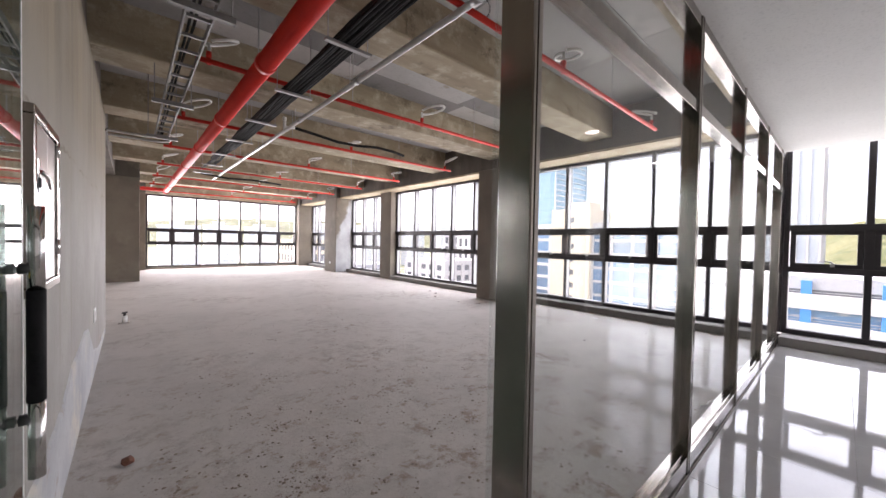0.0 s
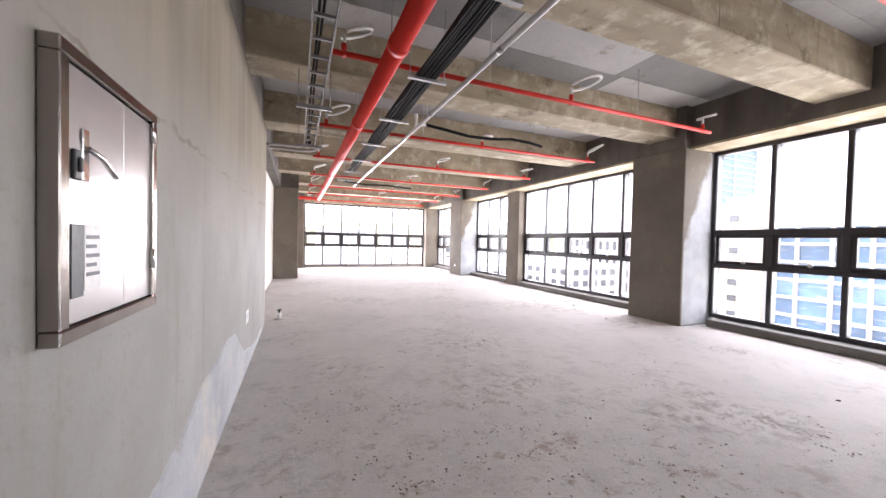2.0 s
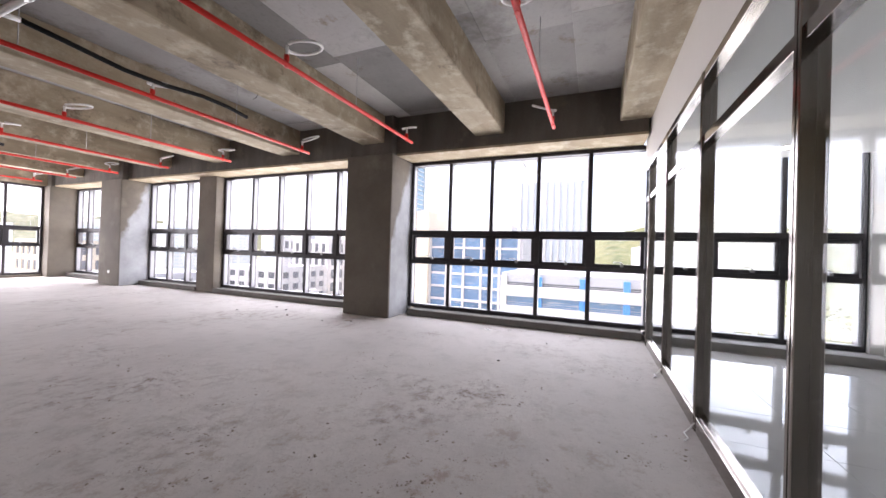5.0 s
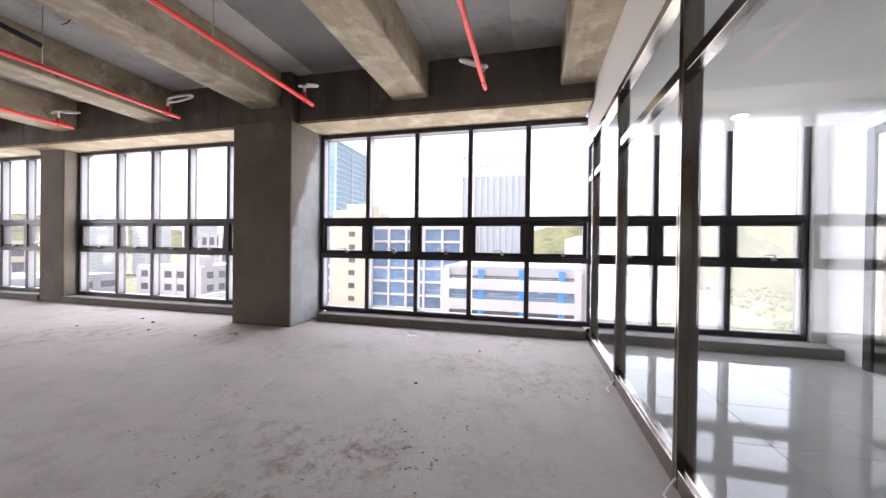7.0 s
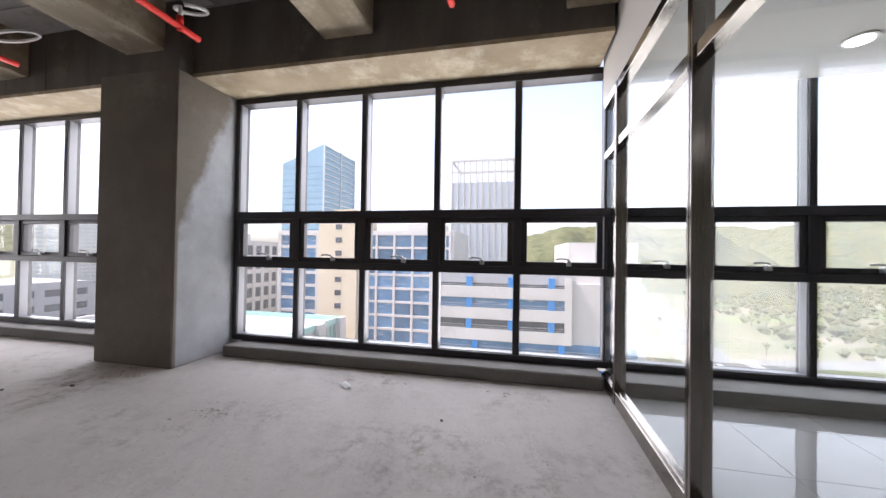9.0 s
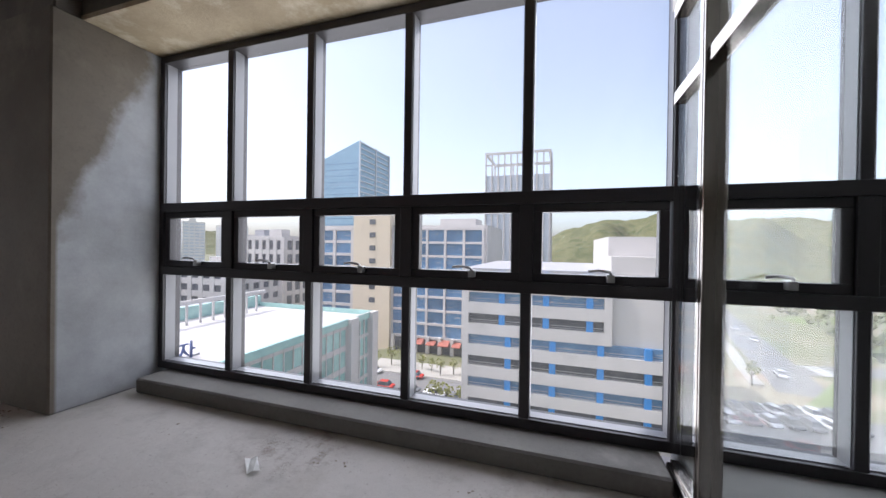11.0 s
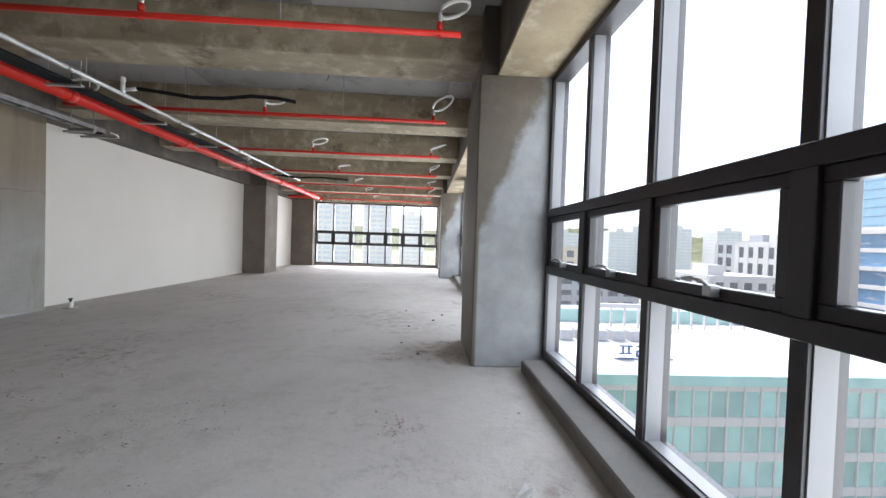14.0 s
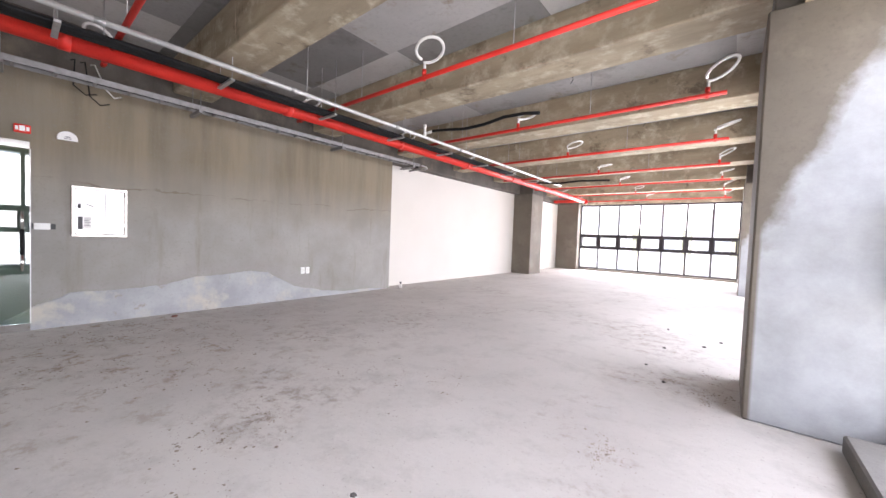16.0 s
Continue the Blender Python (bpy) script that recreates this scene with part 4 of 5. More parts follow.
for leafy in (LEAF, TREELEAF):                # thin leaves glow a little against the light
    nt = leafy.node_tree
    tl_, mx_ = nt.nodes.new("ShaderNodeBsdfTranslucent"), nt.nodes.new("ShaderNodeMixShader")
    nt.links.new(nt.nodes["Principled BSDF"].inputs["Base Color"].links[0].from_socket, tl_.inputs["Color"])
    mx_.inputs["Fac"].default_value = 0.65 if leafy is TREELEAF else 0.25
    nt.links.new(nt.nodes["Principled BSDF"].outputs[0], mx_.inputs[1])
    nt.links.new(tl_.outputs[0], mx_.inputs[2])
    nt.links.new(mx_.outputs[0], nt.nodes["Material Output"].inputs["Surface"])
BARK = surface("bark", (0.10, 0.075, 0.05), (0.08, 0.06, 0.04), 0.9, big=2, fine=10, bump=0)
struct("ground", boxes((-1500, -2500, GZ - 1, 3500, 3500, GZ)), GROUND, "dry open ground with grass and lots", "ground")
struct("road_1", boxes((66, -200, GZ, 76, 300, GZ + 0.03)), ASPHALT, "grey asphalt street with parked cars", "road")


def strip(x0, y0, x1, y1, width, z0, z1):
    """A straight level strip between two places."""
    d = Vector((x1 - x0, y1 - y0, 0))
    bm = boxes((0, -width / 2, z0, d.length, width / 2, z1))
    bmesh.ops.transform(bm, matrix=Matrix.Translation((x0, y0, 0)) @ Matrix.Rotation(math.atan2(d.y, d.x), 4, "Z"), verts=bm.verts)
    return bm


struct("road_2", strip(92, -46, 420, -120, 9, GZ, GZ + 0.035), ASPHALT, "grey asphalt side street", "road")
struct("road_3", strip(110, -50.5, 175, -330, 8, GZ, GZ + 0.045), ASPHALT, "grey asphalt road through the fields", "road")
struct("road_verge", strip(96, -39.5, 420, -113, 2.5, GZ, GZ + 0.12), PALELOT, "pale concrete pavement beside the street", "pavement")
FIELD = surface("field_green", (0.16, 0.20, 0.06), (0.12, 0.16, 0.045), 0.95, big=0.08, fine=0.7, bump=0, stain=(0.22, 0.20, 0.10), stain_scale=0.1)
SOIL = surface("field_soil", (0.33, 0.28, 0.20), (0.27, 0.23, 0.16), 0.95, big=0.08, fine=0.7, bump=0, stain=(0.22, 0.21, 0.10), stain_scale=0.12)
PAINTW = surface("road_paint", (0.62, 0.61, 0.58), (0.55, 0.54, 0.52), 0.8, big=0.5, fine=4, bump=0)
for k in range(9):                            # terraced plots stepping away towards the hill
    for side, base in ((0, 0), (1, 1)):
        u = 186 + 26 * k
        x0, y0 = u + side * 6, -88 - 0.26 * (u - 186) - side * 60
        struct("field", strip(x0, y0, x0 + 20 + 3 * (k % 3), y0 - 52, 15 + 2 * (k % 4), GZ, GZ + 0.06 + 0.02 * ((k + side) % 3)), (FIELD, SOIL, FIELD, GROUND)[(k + base) % 4], "terraced field plot with low crops", "ground")
struct("field_bare", strip(84, -30, 100, -58, 16, GZ, GZ + 0.025), SOIL, "bare tan lot with dry grass", "ground")
struct("field_verge", strip(84, -44, 104, -60, 5, GZ, GZ + 0.05), FIELD, "strip of green grass by the street", "ground")
crossing = bmesh.new()
for k in range(9):
    box(crossing, 108.0 + 0.9 * k, -60.5, GZ + 0.045, 108.5 + 0.9 * k, -57.0, GZ + 0.055)
struct("zebra_crossing", crossing, PAINTW, "white zebra crossing stripes on the asphalt", "road marking")
struct("pavement", boxes((76, 8, GZ, 84, 80, GZ + 0.15)), PALELOT, "pale pavement before the offices", "pavement")
struct("lot", boxes((30, 14.5, GZ, 64, 27, GZ + 0.04)), PALELOT, "bright empty gravel lot", "ground")
struct("parking_lot", boxes((56, -70, GZ, 82, -19, GZ + 0.04)), ASPHALT, "asphalt parking lot", "ground")


def facade(b, x, y0, y1, z0, z1, bays, floors, glassmat, pier=0.5, band=0.9, deep=0.4, side="x"):
    """Window bays set back between piers and bands; each pane is a piece of its own. side x: plane x faces -x; side y: plane y faces -y."""
    W, H = (y1 - y0) / bays, (z1 - z0) / floors
    me = None
    for i in range(bays):
        for j in range(floors):
            if me is None:
                bm = boxes((0, 0, 0, 0.12, W - pier, H - band) if side == "x" else (0, 0, 0, W - pier, 0.12, H - band))
                ob = part("window", bm, glassmat, b)
                me = ob.data
            else:
                ob = new("window", me)
                ob.parent = b
            u, z = y0 + W * i + pier / 2, z0 + H * j + band / 2
            ob.location = (x - 0.02, u, z) if side == "x" else (u, x - 0.02, z)
    grid_ = bmesh.new()
    for i in range(bays + 1):
        u = y0 + W * i
        r = (x - deep, u - pier / 2, z0, x, u + pier / 2, z1) if side == "x" else (u - pier / 2, x - deep, z0, u + pier / 2, x, z1)
        box(grid_, *r)
    for j in range(floors + 1):
        z = z0 + H * j
        r = (x - deep + 0.05, y0, z - band / 2, x, y1, z + band / 2) if side == "x" else (y0, x - deep + 0.05, z - band / 2, y1, x, z + band / 2)
        box(grid_, *r)
    return grid_


# parking building with blue panels
pb = thing("parking_building", "white parking building with open decks and blue panels", "building")
PXF = 58.5
part("wall", boxes((PXF + 0.8, -16.5, GZ, PXF + 34, 15.0, -3.2), (PXF + 6, -17, -3.2, PXF + 30, -6.5, 3.2), (PXF + 2.5, -16.5, -14, PXF + 6.2, -6.5, 0.2)), CLAD, pb)
part("parapet", boxes((PXF + 0.4, -6.5, -3.4, PXF + 34, 15.2, -2.0)), CLADG, pb)
H = 3.3
for j in range(7):
    z = -4.4 - H * j
    yr = -6.4 if j < 3 else -16.5
    part("deck_band", boxes((PXF - 0.1, yr, z - 1.35, PXF + 0.8, 15.2, z + 0.4)), CLAD, pb)
    # a solid sheet closes each deck; its dark colour imitates the shade inside
    part("deck_opening", boxes((PXF + 0.45, yr + 1, z + 0.4, PXF + 0.82, 14.2, z + 1.95)), BLUEG if j % 2 else DARKG, pb, "dark sheet imitating the shade in a deck opening")
    part("deck_rail", boxes((PXF - 0.02, yr + 0.8, z + 0.95, PXF + 0.03, 14.4, z + 1.02), (PXF - 0.02, yr + 0.8, z + 0.65, PXF + 0.03, 14.4, z + 0.7)), GALV, pb)
    for y in (9.0, 2.5, -3.5) if j < 3 else (8.0, 1.5, -5.0, -11.0):
        part("blue_panel", boxes((PXF - 0.05, y - 0.45, z + 0.4, PXF + 0.5, y + 0.45, z + 1.95)), CYAN, pb, "bright blue panel")
    part("end_pier", boxes((PXF - 0.1, 14.2, z + 0.4, PXF + 0.8, 15.2, z + 1.96), (PXF - 0.1, yr, z + 0.4, PXF + 0.8, yr + 1.0, z + 1.96)), CLAD, pb)
for j in range(5):
    part("window", boxes((PXF + 2.4, -14, -3.4 - 2.6 * j, PXF + 2.52, -12.2, -1.9 - 2.6 * j)), DARKG, pb)

# office building: white wing, cream bay, blue glass wing
ob_ = thing("office_building", "white office building with blue glass bays and a cream stair tower", "building")
OX = 93.0
part("wall", boxes((OX, 18, GZ, OX + 25, 70, 7.0)), CLAD, ob_)
part("cream_tower", boxes((OX - 1.5, 44.5, GZ, OX + 12, 56, 11.0), (OX + 1, 46, 11.0, OX + 8, 53, 13.0)), CREAM, ob_, "cream stair tower")
part("facade_grid", facade(ob_, OX, 19, 44.3, -23, 6.0, 5, 8, BLUEG, 0.6, 0.6, 0.5), CLAD, ob_)
part("facade_grid", facade(ob_, OX, 57, 69, -23, 6.0, 2, 8, BLUEG, 0.9, 0.8, 0.5), CLAD, ob_)
for j in range(9):
    part("window", boxes((OX - 1.62, 49.0, 7.2 - 3.6 * j, OX - 1.48, 50.8, 8.6 - 3.6 * j)), DARKG, ob_)
AWNING = surface("faded_awning", (0.42, 0.13, 0.08), (0.34, 0.10, 0.07), 0.7, big=0.4, fine=3, bump=0)
part("shop_glass", boxes((OX - 0.5, 20, GZ, OX - 0.02, 43.5, GZ + 3.4)), DARKG, ob_, "dark shop windows under the arcade")
for k in range(8):
    part("arcade_pier", boxes((OX - 1.3, 19.4 + 3.4 * k, GZ, OX - 0.5, 20.3 + 3.4 * k, GZ + 4.4)), CLAD, ob_)
for y_, w_, h_ in ((24.3, 2.2, 1.0), (27.4, 2.8, 1.3), (31.2, 2.3, 0.9), (34.6, 2.6, 1.2), (38.0, 2.0, 0.9)):
    aw = boxes((OX - 2.4, y_, GZ + 2.5, OX - 0.6, y_ + w_, GZ + 2.5 + h_))
    for v in aw.verts:
        if v.co.x < OX - 2:
            v.co.z = min(v.co.z, GZ + 2.7)
    part("awning", aw, AWNING, ob_, "faded red shop awning")
part("roof_box", boxes((OX + 4, 22, 7.0, OX + 12, 32, 9.0)), CLAD, ob_)

# low teal glass building with a white roof
lb = thing("low_glass_building", "low building with teal glass walls and a white roof", "building")
LY, LZ = 30.0, -9.6
part("wall", boxes((18, LY + 0.3, GZ, 57, LY + 40, LZ - 0.9)), CLADG, lb)
part("roof", boxes((18.5, LY + 0.8, LZ - 0.9, 56.5, LY + 24, LZ - 0.7)), CLAD, lb, "white flat roof")
part("parapet", boxes((18, LY, LZ - 0.9, 57, LY + 0.4, LZ), (56.6, LY + 0.4, LZ - 0.9, 57, LY + 24, LZ), (18, LY + 24, LZ - 0.9, 57, LY + 25, LZ + 1.2)), TEAL, lb)
part("facade_grid", facade(lb, LY + 0.3, 18, 49, GZ + 4, LZ - 1.0, 20, 4, TEAL, 0.12, 0.8, 0.18, "y"), CLAD, lb)
part("white_pier", boxes((49.2, LY - 0.6, GZ, 51.2, LY + 0.3, LZ), (55.4, LY - 0.6, GZ, 57.2, LY + 0.3, LZ)), CLAD, lb)
part("facade_grid", facade(lb, LY + 0.3, 51.3, 55.3, GZ + 4, LZ - 0.2, 3, 4, TEAL, 0.15, 0.5, 0.25, "y"), CLAD, lb)
for k in range(5):
    part("roof_unit", boxes((22 + 2.2 * k, LY + 13, LZ - 0.7, 23.6 + 2.2 * k, LY + 15, LZ + 0.6), bevel=0.1), CLADG, lb)
SIGNB = surface("sign_blue", (0.02, 0.05, 0.18), (0.02, 0.05, 0.16), 0.5, big=1, fine=5, bump=0)
letters = bpy.data.curves.new("roof_sign_letters", "FONT")
letters.body, letters.size, letters.extrude = "\ud504\ub77c\uc790", 2.0, 0.1
letter_ob = new("sign_letters", letters)
letter_mesh = bpy.data.meshes.new_from_object(letter_ob.evaluated_get(bpy.context.evaluated_depsgraph_get()))
bpy.data.objects.remove(letter_ob)
letter_mesh.materials.clear()
letter_mesh.materials.append(SIGNB)
sign_ = new("sign_letters", letter_mesh)
sign_.parent = lb
sign_.matrix_world = pose(25.2, LY + 6.0, LZ - 0.66, 90, 0, 0)
tagged(sign_, "dark blue roof sign letters")
part("sign_rail", boxes((25.0, LY + 6.12, LZ - 0.72, 31.3, LY + 6.24, LZ - 0.5)), CLADG, lb)
for k in range(12):
    part("roof_post", boxes((30 + 2.0 * k, LY + 20, LZ - 0.7, 30.25 + 2.0 * k, LY + 20.25, LZ + 2.2)), CLAD, lb)
part("roof_beam", boxes((29.5, LY + 19.9, LZ + 2.2, 54, LY + 20.4, LZ + 2.8)), CLAD, lb)

# towers
bt = thing("blue_glass_tower", "tall blue glass tower with a slanted top", "building")
bm = boxes((195, 118, GZ, 235, 146, 66))
for v in bm.verts:
    if v.co.z > 0 and v.co.y > 130:
        v.co.z -= 11
part("body", bm, surface("tower_glass", (0.27, 0.42, 0.54), (0.24, 0.38, 0.50), 0.12, big=0.1, fine=1, bump=0, speck=0.2), bt)
lat = boxes((194.8, 117.2, GZ, 195.6, 118.0, 66.3), (215, 117.2, GZ, 215.8, 118.0, 66.3), (234.4, 117.2, GZ, 235.2, 118.0, 66.3))
for k in range(26):
    box(lat, 195.6, 117.4, -20 + 3.4 * k, 234.4, 117.95, -19.4 + 3.4 * k)
part("lattice_face", lat, PALEG, bt, "white lattice over the glass")
for k in range(20):
    part("floor_band", boxes((194.9, 118.1, -20 + 3.8 * k, 195.02, 145.9, -19.75 + 3.8 * k)), BLUEG, bt)
wt = thing("white_lattice_tower", "white tower with vertical fins and an open crown", "building")
part("body", boxes((150, 4, GZ, 172, 30, 31)), PALEG, wt)
for k in range(11):
    part("fin", boxes((149.0, 4 + 2.56 * k, GZ, 150, 4.5 + 2.56 * k, 39.5)), CLAD, wt)
part("crown", boxes((149.1, 4, 39.5, 150.1, 30.2, 40.4), (149.1, 4, 35, 150, 30.2, 35.5), (171, 4, 39.5, 172, 30.2, 40.4), (150, 29.3, 39.5, 172, 30.2, 40.4), (150, 4, 39.5, 172, 4.9, 40.4)), CLAD, wt)
for k in range(8):
    part("fin", boxes((150 + 3.0 * k, 3.6, GZ, 150.6 + 3.0 * k, 4.0, 39.5)), CLAD, wt)
for k in range(4):
    part("fin", boxes((171, 4 + 8.5 * k, 31, 171.8, 4.8 + 8.5 * k, 39.5)), CLAD, wt)


# cream-white walls, lightened further to imitate haze
APART = surface("hazy_apartment_paint", (0.78, 0.74, 0.68), (0.72, 0.68, 0.63), 0.8, big=0.1, fine=0.8, bump=0, speck=0.3)


def apartment(x, y, w, d, top):
    a = thing("apartment_block", "pale high-rise apartment block with distance haze in its colours", "building", "apartment blocks")
    part("wall", boxes((x, y, GZ, x + w, y + d, top), (x + w * 0.3, y + 1, top, x + w * 0.6, y + d - 1, top + 3)), APART, a)
    rows = bmesh.new()
    for j in range(int((top - GZ) / 3)):
        for i in range(4):
            box(rows, x + w * (0.06 + 0.24 * i), y - 0.1, GZ + 1 + 3 * j, x + w * (0.24 + 0.24 * i), y + 0.05, GZ + 2.4 + 3 * j)
            box(rows, x - 0.1, y + d * (0.06 + 0.24 * i), GZ + 1 + 3 * j, x + 0.05, y + d * (0.24 + 0.24 * i), GZ + 2.4 + 3 * j)
    part("window_rows", rows, PALEG, a)


rb = random.Random(21)
for x, y, w, d, top in ((-62, 215, 22, 14, 27), (-36, 235, 18, 14, 26), (-14, 260, 18, 14, 20), (15, 330, 26, 16, 10), (48, 360, 24, 16, 12), (85, 380, 26, 16, 12), (125, 330, 26, 16, 14),
                        (180, 330, 24, 16, 17), (215, 350, 24, 16, 24), (240, 330, 22, 16, 22), (270, 310, 24, 16, 20), (-90, 300, 26, 16, 16)):
    apartment(x, y, w, d, top)
for x, y, w, d, top, m in ((70, 78, 18, 20, -4.5, CLAD), (98, 86, 20, 16, 4.0, CLAD), (40, 92, 22, 20, -6, CLADG), (10, 100, 22, 18, -10, CLAD), (-30, 110, 26, 20, -12, CREAM), (120, 115, 26, 20, 5, CLADG), (44, 130, 22, 18, 1, CREAM)):
    t_ = thing("town_building", "mid-rise town building with rows of windows", "building", "town buildings")
    part("wall", boxes((x, y, GZ, x + w, y + d, top), (x + 2, y + 3, top, x + 6, y + 8, top + 2.4)), m, t_)
    part("facade_grid", facade(t_, x, y + 0.5, y + d - 0.5, GZ + 3, top - 0.6, 5, 6, DARKG, 1.4, 1.5, 0.3), m, t_)
    part("facade_grid", facade(t_, y, x + 0.5, x + w - 0.5, GZ + 3, top - 0.6, 5, 6, DARKG, 1.4, 1.5, 0.3, "y"), m, t_)


def ridge(name, az0, az1, dist, height, label, seed, steps=120, rows_=56):
    """A wooded ridge: a grid rising from the ground to an uneven crest, its canopy rough with crowns."""
    bm = bmesh.new()
    rows = []
    for i in range(steps + 1):
        u = i / steps
        a = radians(az0 + (az1 - az0) * u)
        env = math.sin(math.pi * u) ** 0.6
        col_ = []
        for j in range(rows_ + 1):
            f = j / rows_
            h = GZ + (height - GZ) * env * math.sin(f * math.pi * 0.5) * (0.86 + 0.28 * noise.noise((u * 8.4, f * 2.0, seed)))
            q = dist * (0.62 + 0.5 * f)
            h += dist * 0.006 * (noise.noise((q * math.sin(a) * 0.03, q * math.cos(a) * 0.03, seed + 4)) + 0.8 * noise.noise((q * math.sin(a) * 0.085, q * math.cos(a) * 0.085, seed + 9))) * min(1, 3 * f)
            col_.append(bm.verts.new((q * math.sin(a), q * math.cos(a), h if j else GZ)))
        rows.append(col_)
    for p, q in zip(rows, rows[1:]):
        for j in range(rows_):
            bm.faces.new((p[j], q[j], q[j + 1], p[j + 1]))
    bmesh.ops.recalc_face_normals(bm, faces=bm.faces)
    struct(name, bm, LEAF, label, "hill")


ridge("backdrop_hill", 84, 122, 520, 62, "green wooded hill behind the town", 2)
ridge("backdrop_ridge", 98, 150, 900, 88, "long wooded ridge in the distance", 7)
ridge("backdrop_far_ridge", -40, 60, 1800, 95, "pale far mountain ridge", 12)

# trees
def tree(x, y, h, seed):
    r_ = random.Random(seed)
    t_ = thing("street_tree", "small leafy street tree with a thin trunk", "tree", "street trees", at=(x, y, GZ))
    part("trunk", tubes(([(0, 0, 0), (0.05, 0.03, h * 0.3), (0.0, 0.1, h * 0.6)], 0.10), ([(0.05, 0.03, h * 0.35), (h * 0.18, 0.1, h * 0.62)], 0.05), ([(0.03, 0.0, h * 0.4), (-h * 0.16, -0.2, h * 0.66)], 0.05), sides=6), BARK, t_)
    bm = bmesh.new()
    for k in range(90):
        u = Vector((r_.gauss(0, 1), r_.gauss(0, 1), r_.gauss(0, 1))).normalized() * r_.uniform(0.2, 1.15)
        c = Vector((u.x * h * 0.27, u.y * h * 0.27, h * 0.68 + u.z * h * 0.30))
        e1, e2 = Vector((r_.gauss(0, 1), r_.gauss(0, 1), r_.gauss(0, 1))).normalized(), Vector((r_.gauss(0, 1), r_.gauss(0, 1), r_.gauss(0, 1))).normalized()
        s = h * 0.055
        bm.faces.new([bm.verts.new(c + a) for a in (e1 * s, e2 * s, -e1 * s * 0.8, -e2 * s * 0.9)])
    part("crown", bm, TREELEAF, t_)
    return t_


base_tree = tree(64.5, 16, 4.0, 1)
for k in range(26):
    x, y = ((79 + rb.uniform(-1.5, 1.5), 12 + 2.6 * k) if k < 12 else (rb.uniform(70, 190), rb.uniform(-110, -36)) if k > 15 else (63 + rb.uniform(-1, 1), 14.5 + 2.2 * (k - 12)))
    copy_thing(base_tree, pose(x, y, GZ, 0, 0, 40 * k) @ Matrix.Scale(rb.uniform(0.8, 1.4), 4))
grove = bmesh.new()
for k in range(2600):
    x, y = rb.uniform(100, 420), rb.uniform(-330, -60)
    if y < -72 - 0.24 * (x - 100) and abs((x - 110) * 0.974 + (y + 50.5) * 0.226) > 6:
        size = rb.uniform(0.5, 1.3) if rb.random() < 0.6 else rb.uniform(1.3, 2.6)
        for q in range(3):                       # a few leafy clumps to each shrub
            dx, dy, dz = rb.gauss(0, size * 0.5), rb.gauss(0, size * 0.5), size * rb.uniform(0.3, 1.2)
            ring = [grove.verts.new((x + dx + size * rb.uniform(0.5, 0.9) * math.cos(w), y + dy + size * rb.uniform(0.5, 0.9) * math.sin(w), GZ + dz + rb.uniform(-0.2, 0.2) * size)) for w in (0, 1.26, 2.5, 3.8, 5.0)]
            crown_ = grove.verts.new((x + dx, y + dy, GZ + dz + size * 0.8))
            foot = grove.verts.new((x + dx * 0.5, y + dy * 0.5, GZ))
            for j in range(5):
                grove.faces.new((ring[j], ring[(j + 1) % 5], crown_))
                grove.faces.new((ring[(j + 1) % 5], ring[j], foot))
tagged(part("woodland", grove, LEAF), "scattered young trees and shrubs on the fields", "woodland", kind="stuff")


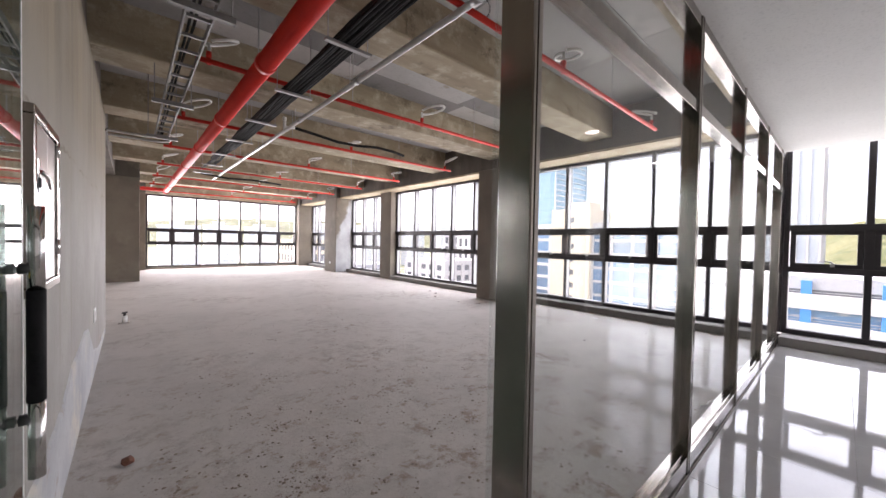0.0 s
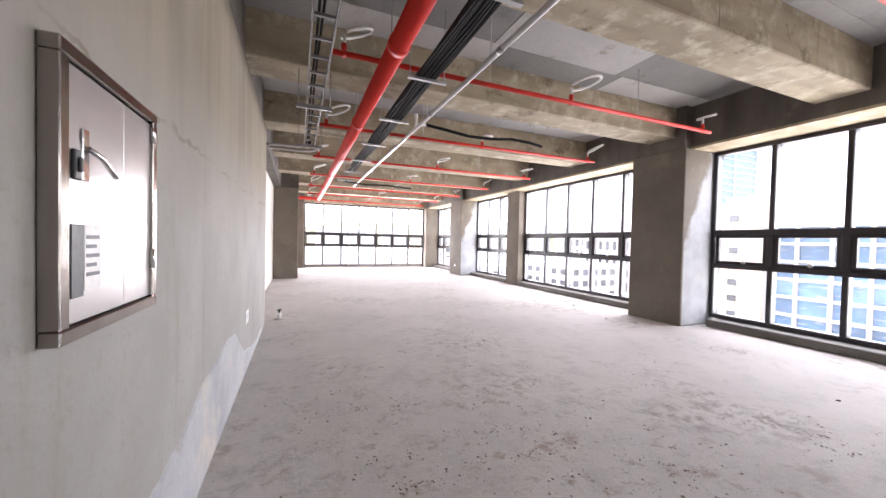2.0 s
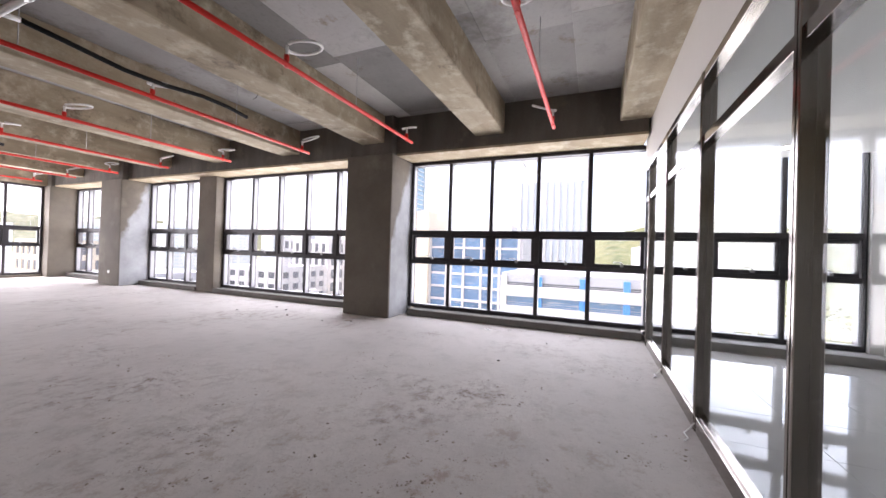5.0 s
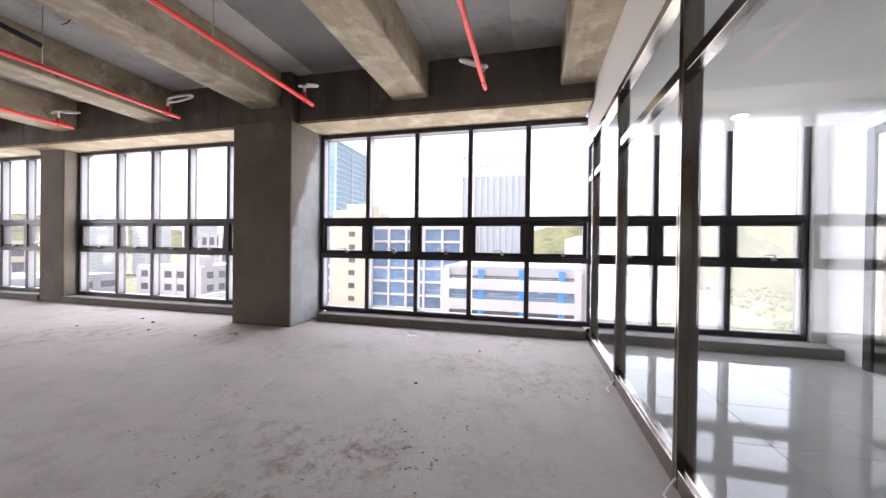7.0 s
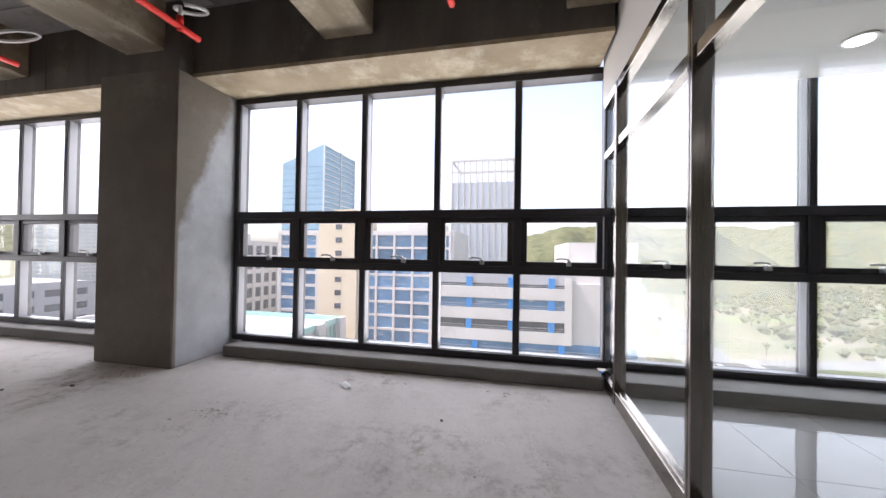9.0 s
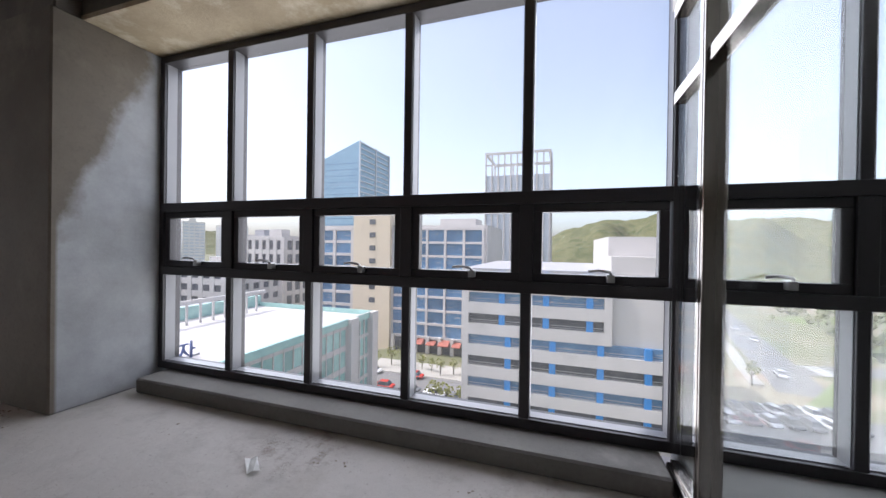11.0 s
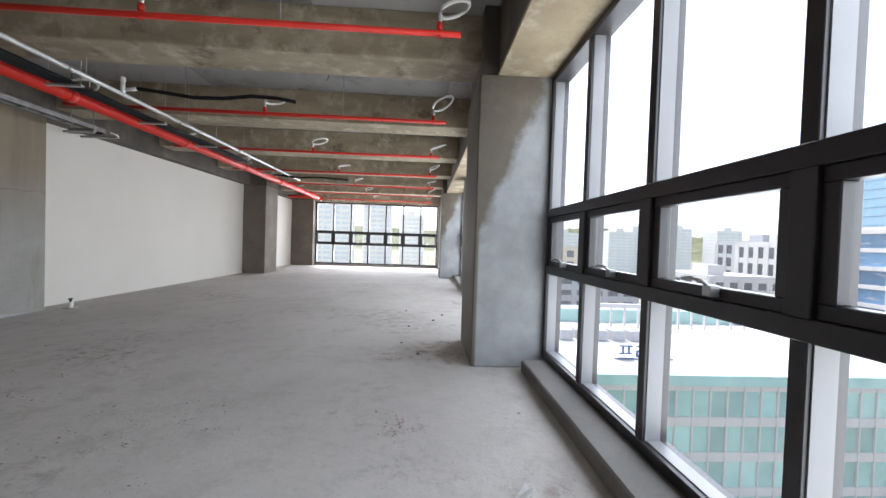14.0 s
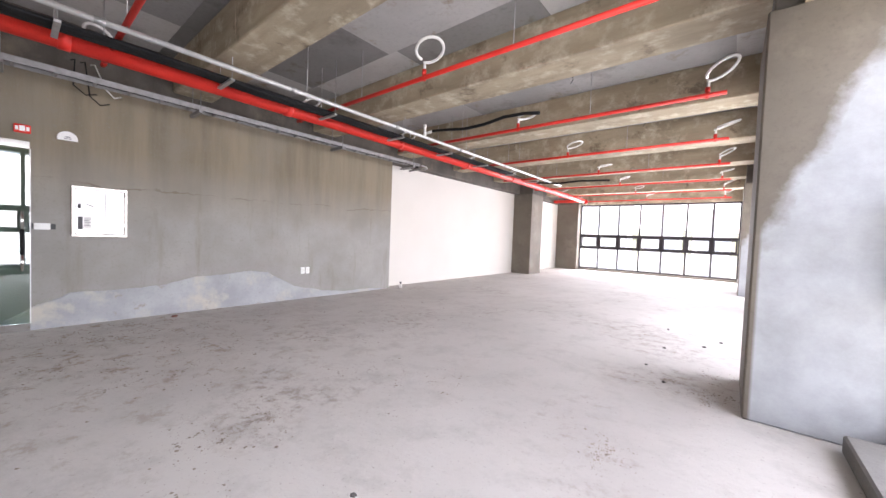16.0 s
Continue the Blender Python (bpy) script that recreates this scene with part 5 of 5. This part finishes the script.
# cars
def car(x, y, turn, paint, label):
    c = thing("parked_car", label, "car", "parked cars", at=(x, y, GZ + 0.04))
    c.rotation_euler = (0, 0, radians(turn))
    bm = boxes((-2.15, -0.88, 0.28, 2.15, 0.88, 0.82), bevel=0.14)
    cab = bmesh.new()
    box(cab, -1.45, -0.78, 0.80, 1.15, 0.78, 1.45)
    for v in cab.verts:
        if v.co.z > 1.2:
            v.co.x *= 0.68
            v.co.y *= 0.84
    part("body", bm, paint, c)
    part("cabin", cab, DARKG, c, "dark glazed cabin")
    part("roof", boxes((-0.96, -0.63, 1.45, 0.76, 0.63, 1.49), bevel=0.015), paint, c)
    for wx in (-1.35, 1.35):
        for wy in (-0.86, 0.86):
            part("wheel", tubes(([(wx, wy - 0.09, 0.32), (wx, wy + 0.09, 0.32)], 0.32), sides=12), DARK, c)
    return c


PAINTS = [(surface("car_white", (0.72, 0.72, 0.72), (0.68, 0.68, 0.68), 0.25, big=1, fine=5, bump=0), "white"), (surface("car_grey", (0.16, 0.165, 0.17), (0.14, 0.14, 0.15), 0.25, big=1, fine=5, bump=0), "dark grey"),
          (surface("car_red", (0.45, 0.03, 0.02), (0.4, 0.03, 0.02), 0.25, big=1, fine=5, bump=0), "red")]
for x, y, turn, c in ((67.5, 33.5, 92, 2), (67.6, 28.0, 90, 1), (67.5, 22.8, 88, 0), (67.4, 17.6, 90, 1), (74.6, 30, 90, 2), (74.5, 40, 90, 0), (67.5, 39, 90, 0), (74.5, 46, 90, 1)):
    car(x, y, turn, PAINTS[c][0], PAINTS[c][1] + " car parked along the street")
for k in range(14):
    c = (0, 1, 0, 1, 1)[k % 5]
    car(75.0 + 4.9 * (k // 7) + 0.35 * (k % 7), -26.5 - 2.9 * (k % 7), 8 + rb.uniform(-3, 3), PAINTS[c][0], PAINTS[c][1] + " car in the asphalt parking lot")
for x, y in ((104, -47.5), (141, -58.5), (176, -63.5), (158, -60.2)):
    car(x, y, -12.7, PAINTS[0][0], "white car on the side street")

# ---- lobby tiles ----
tile_mesh = None
for i in range(11):
    for j in range(4):
        x0, y0 = max(5.15 - 0.6 * (9 - i) , XL), -0.05 - 0.6 * (3 - j)
        if tile_mesh is None:
            ob2 = part("tile", boxes((0.001, 0.001, -0.011, 0.599, 0.599, 0), bevel=0.0012), TILE, bpy.data.objects["floor_lobby_bed"])
            tile_mesh = ob2.data
        else:
            ob2 = new("tile", tile_mesh)
            ob2.parent = bpy.data.objects["floor_lobby_bed"]
        ob2.location = (5.15 - 0.6 * (9 - i), -0.05 - 0.6 * (3 - j) - 0.222, 0)
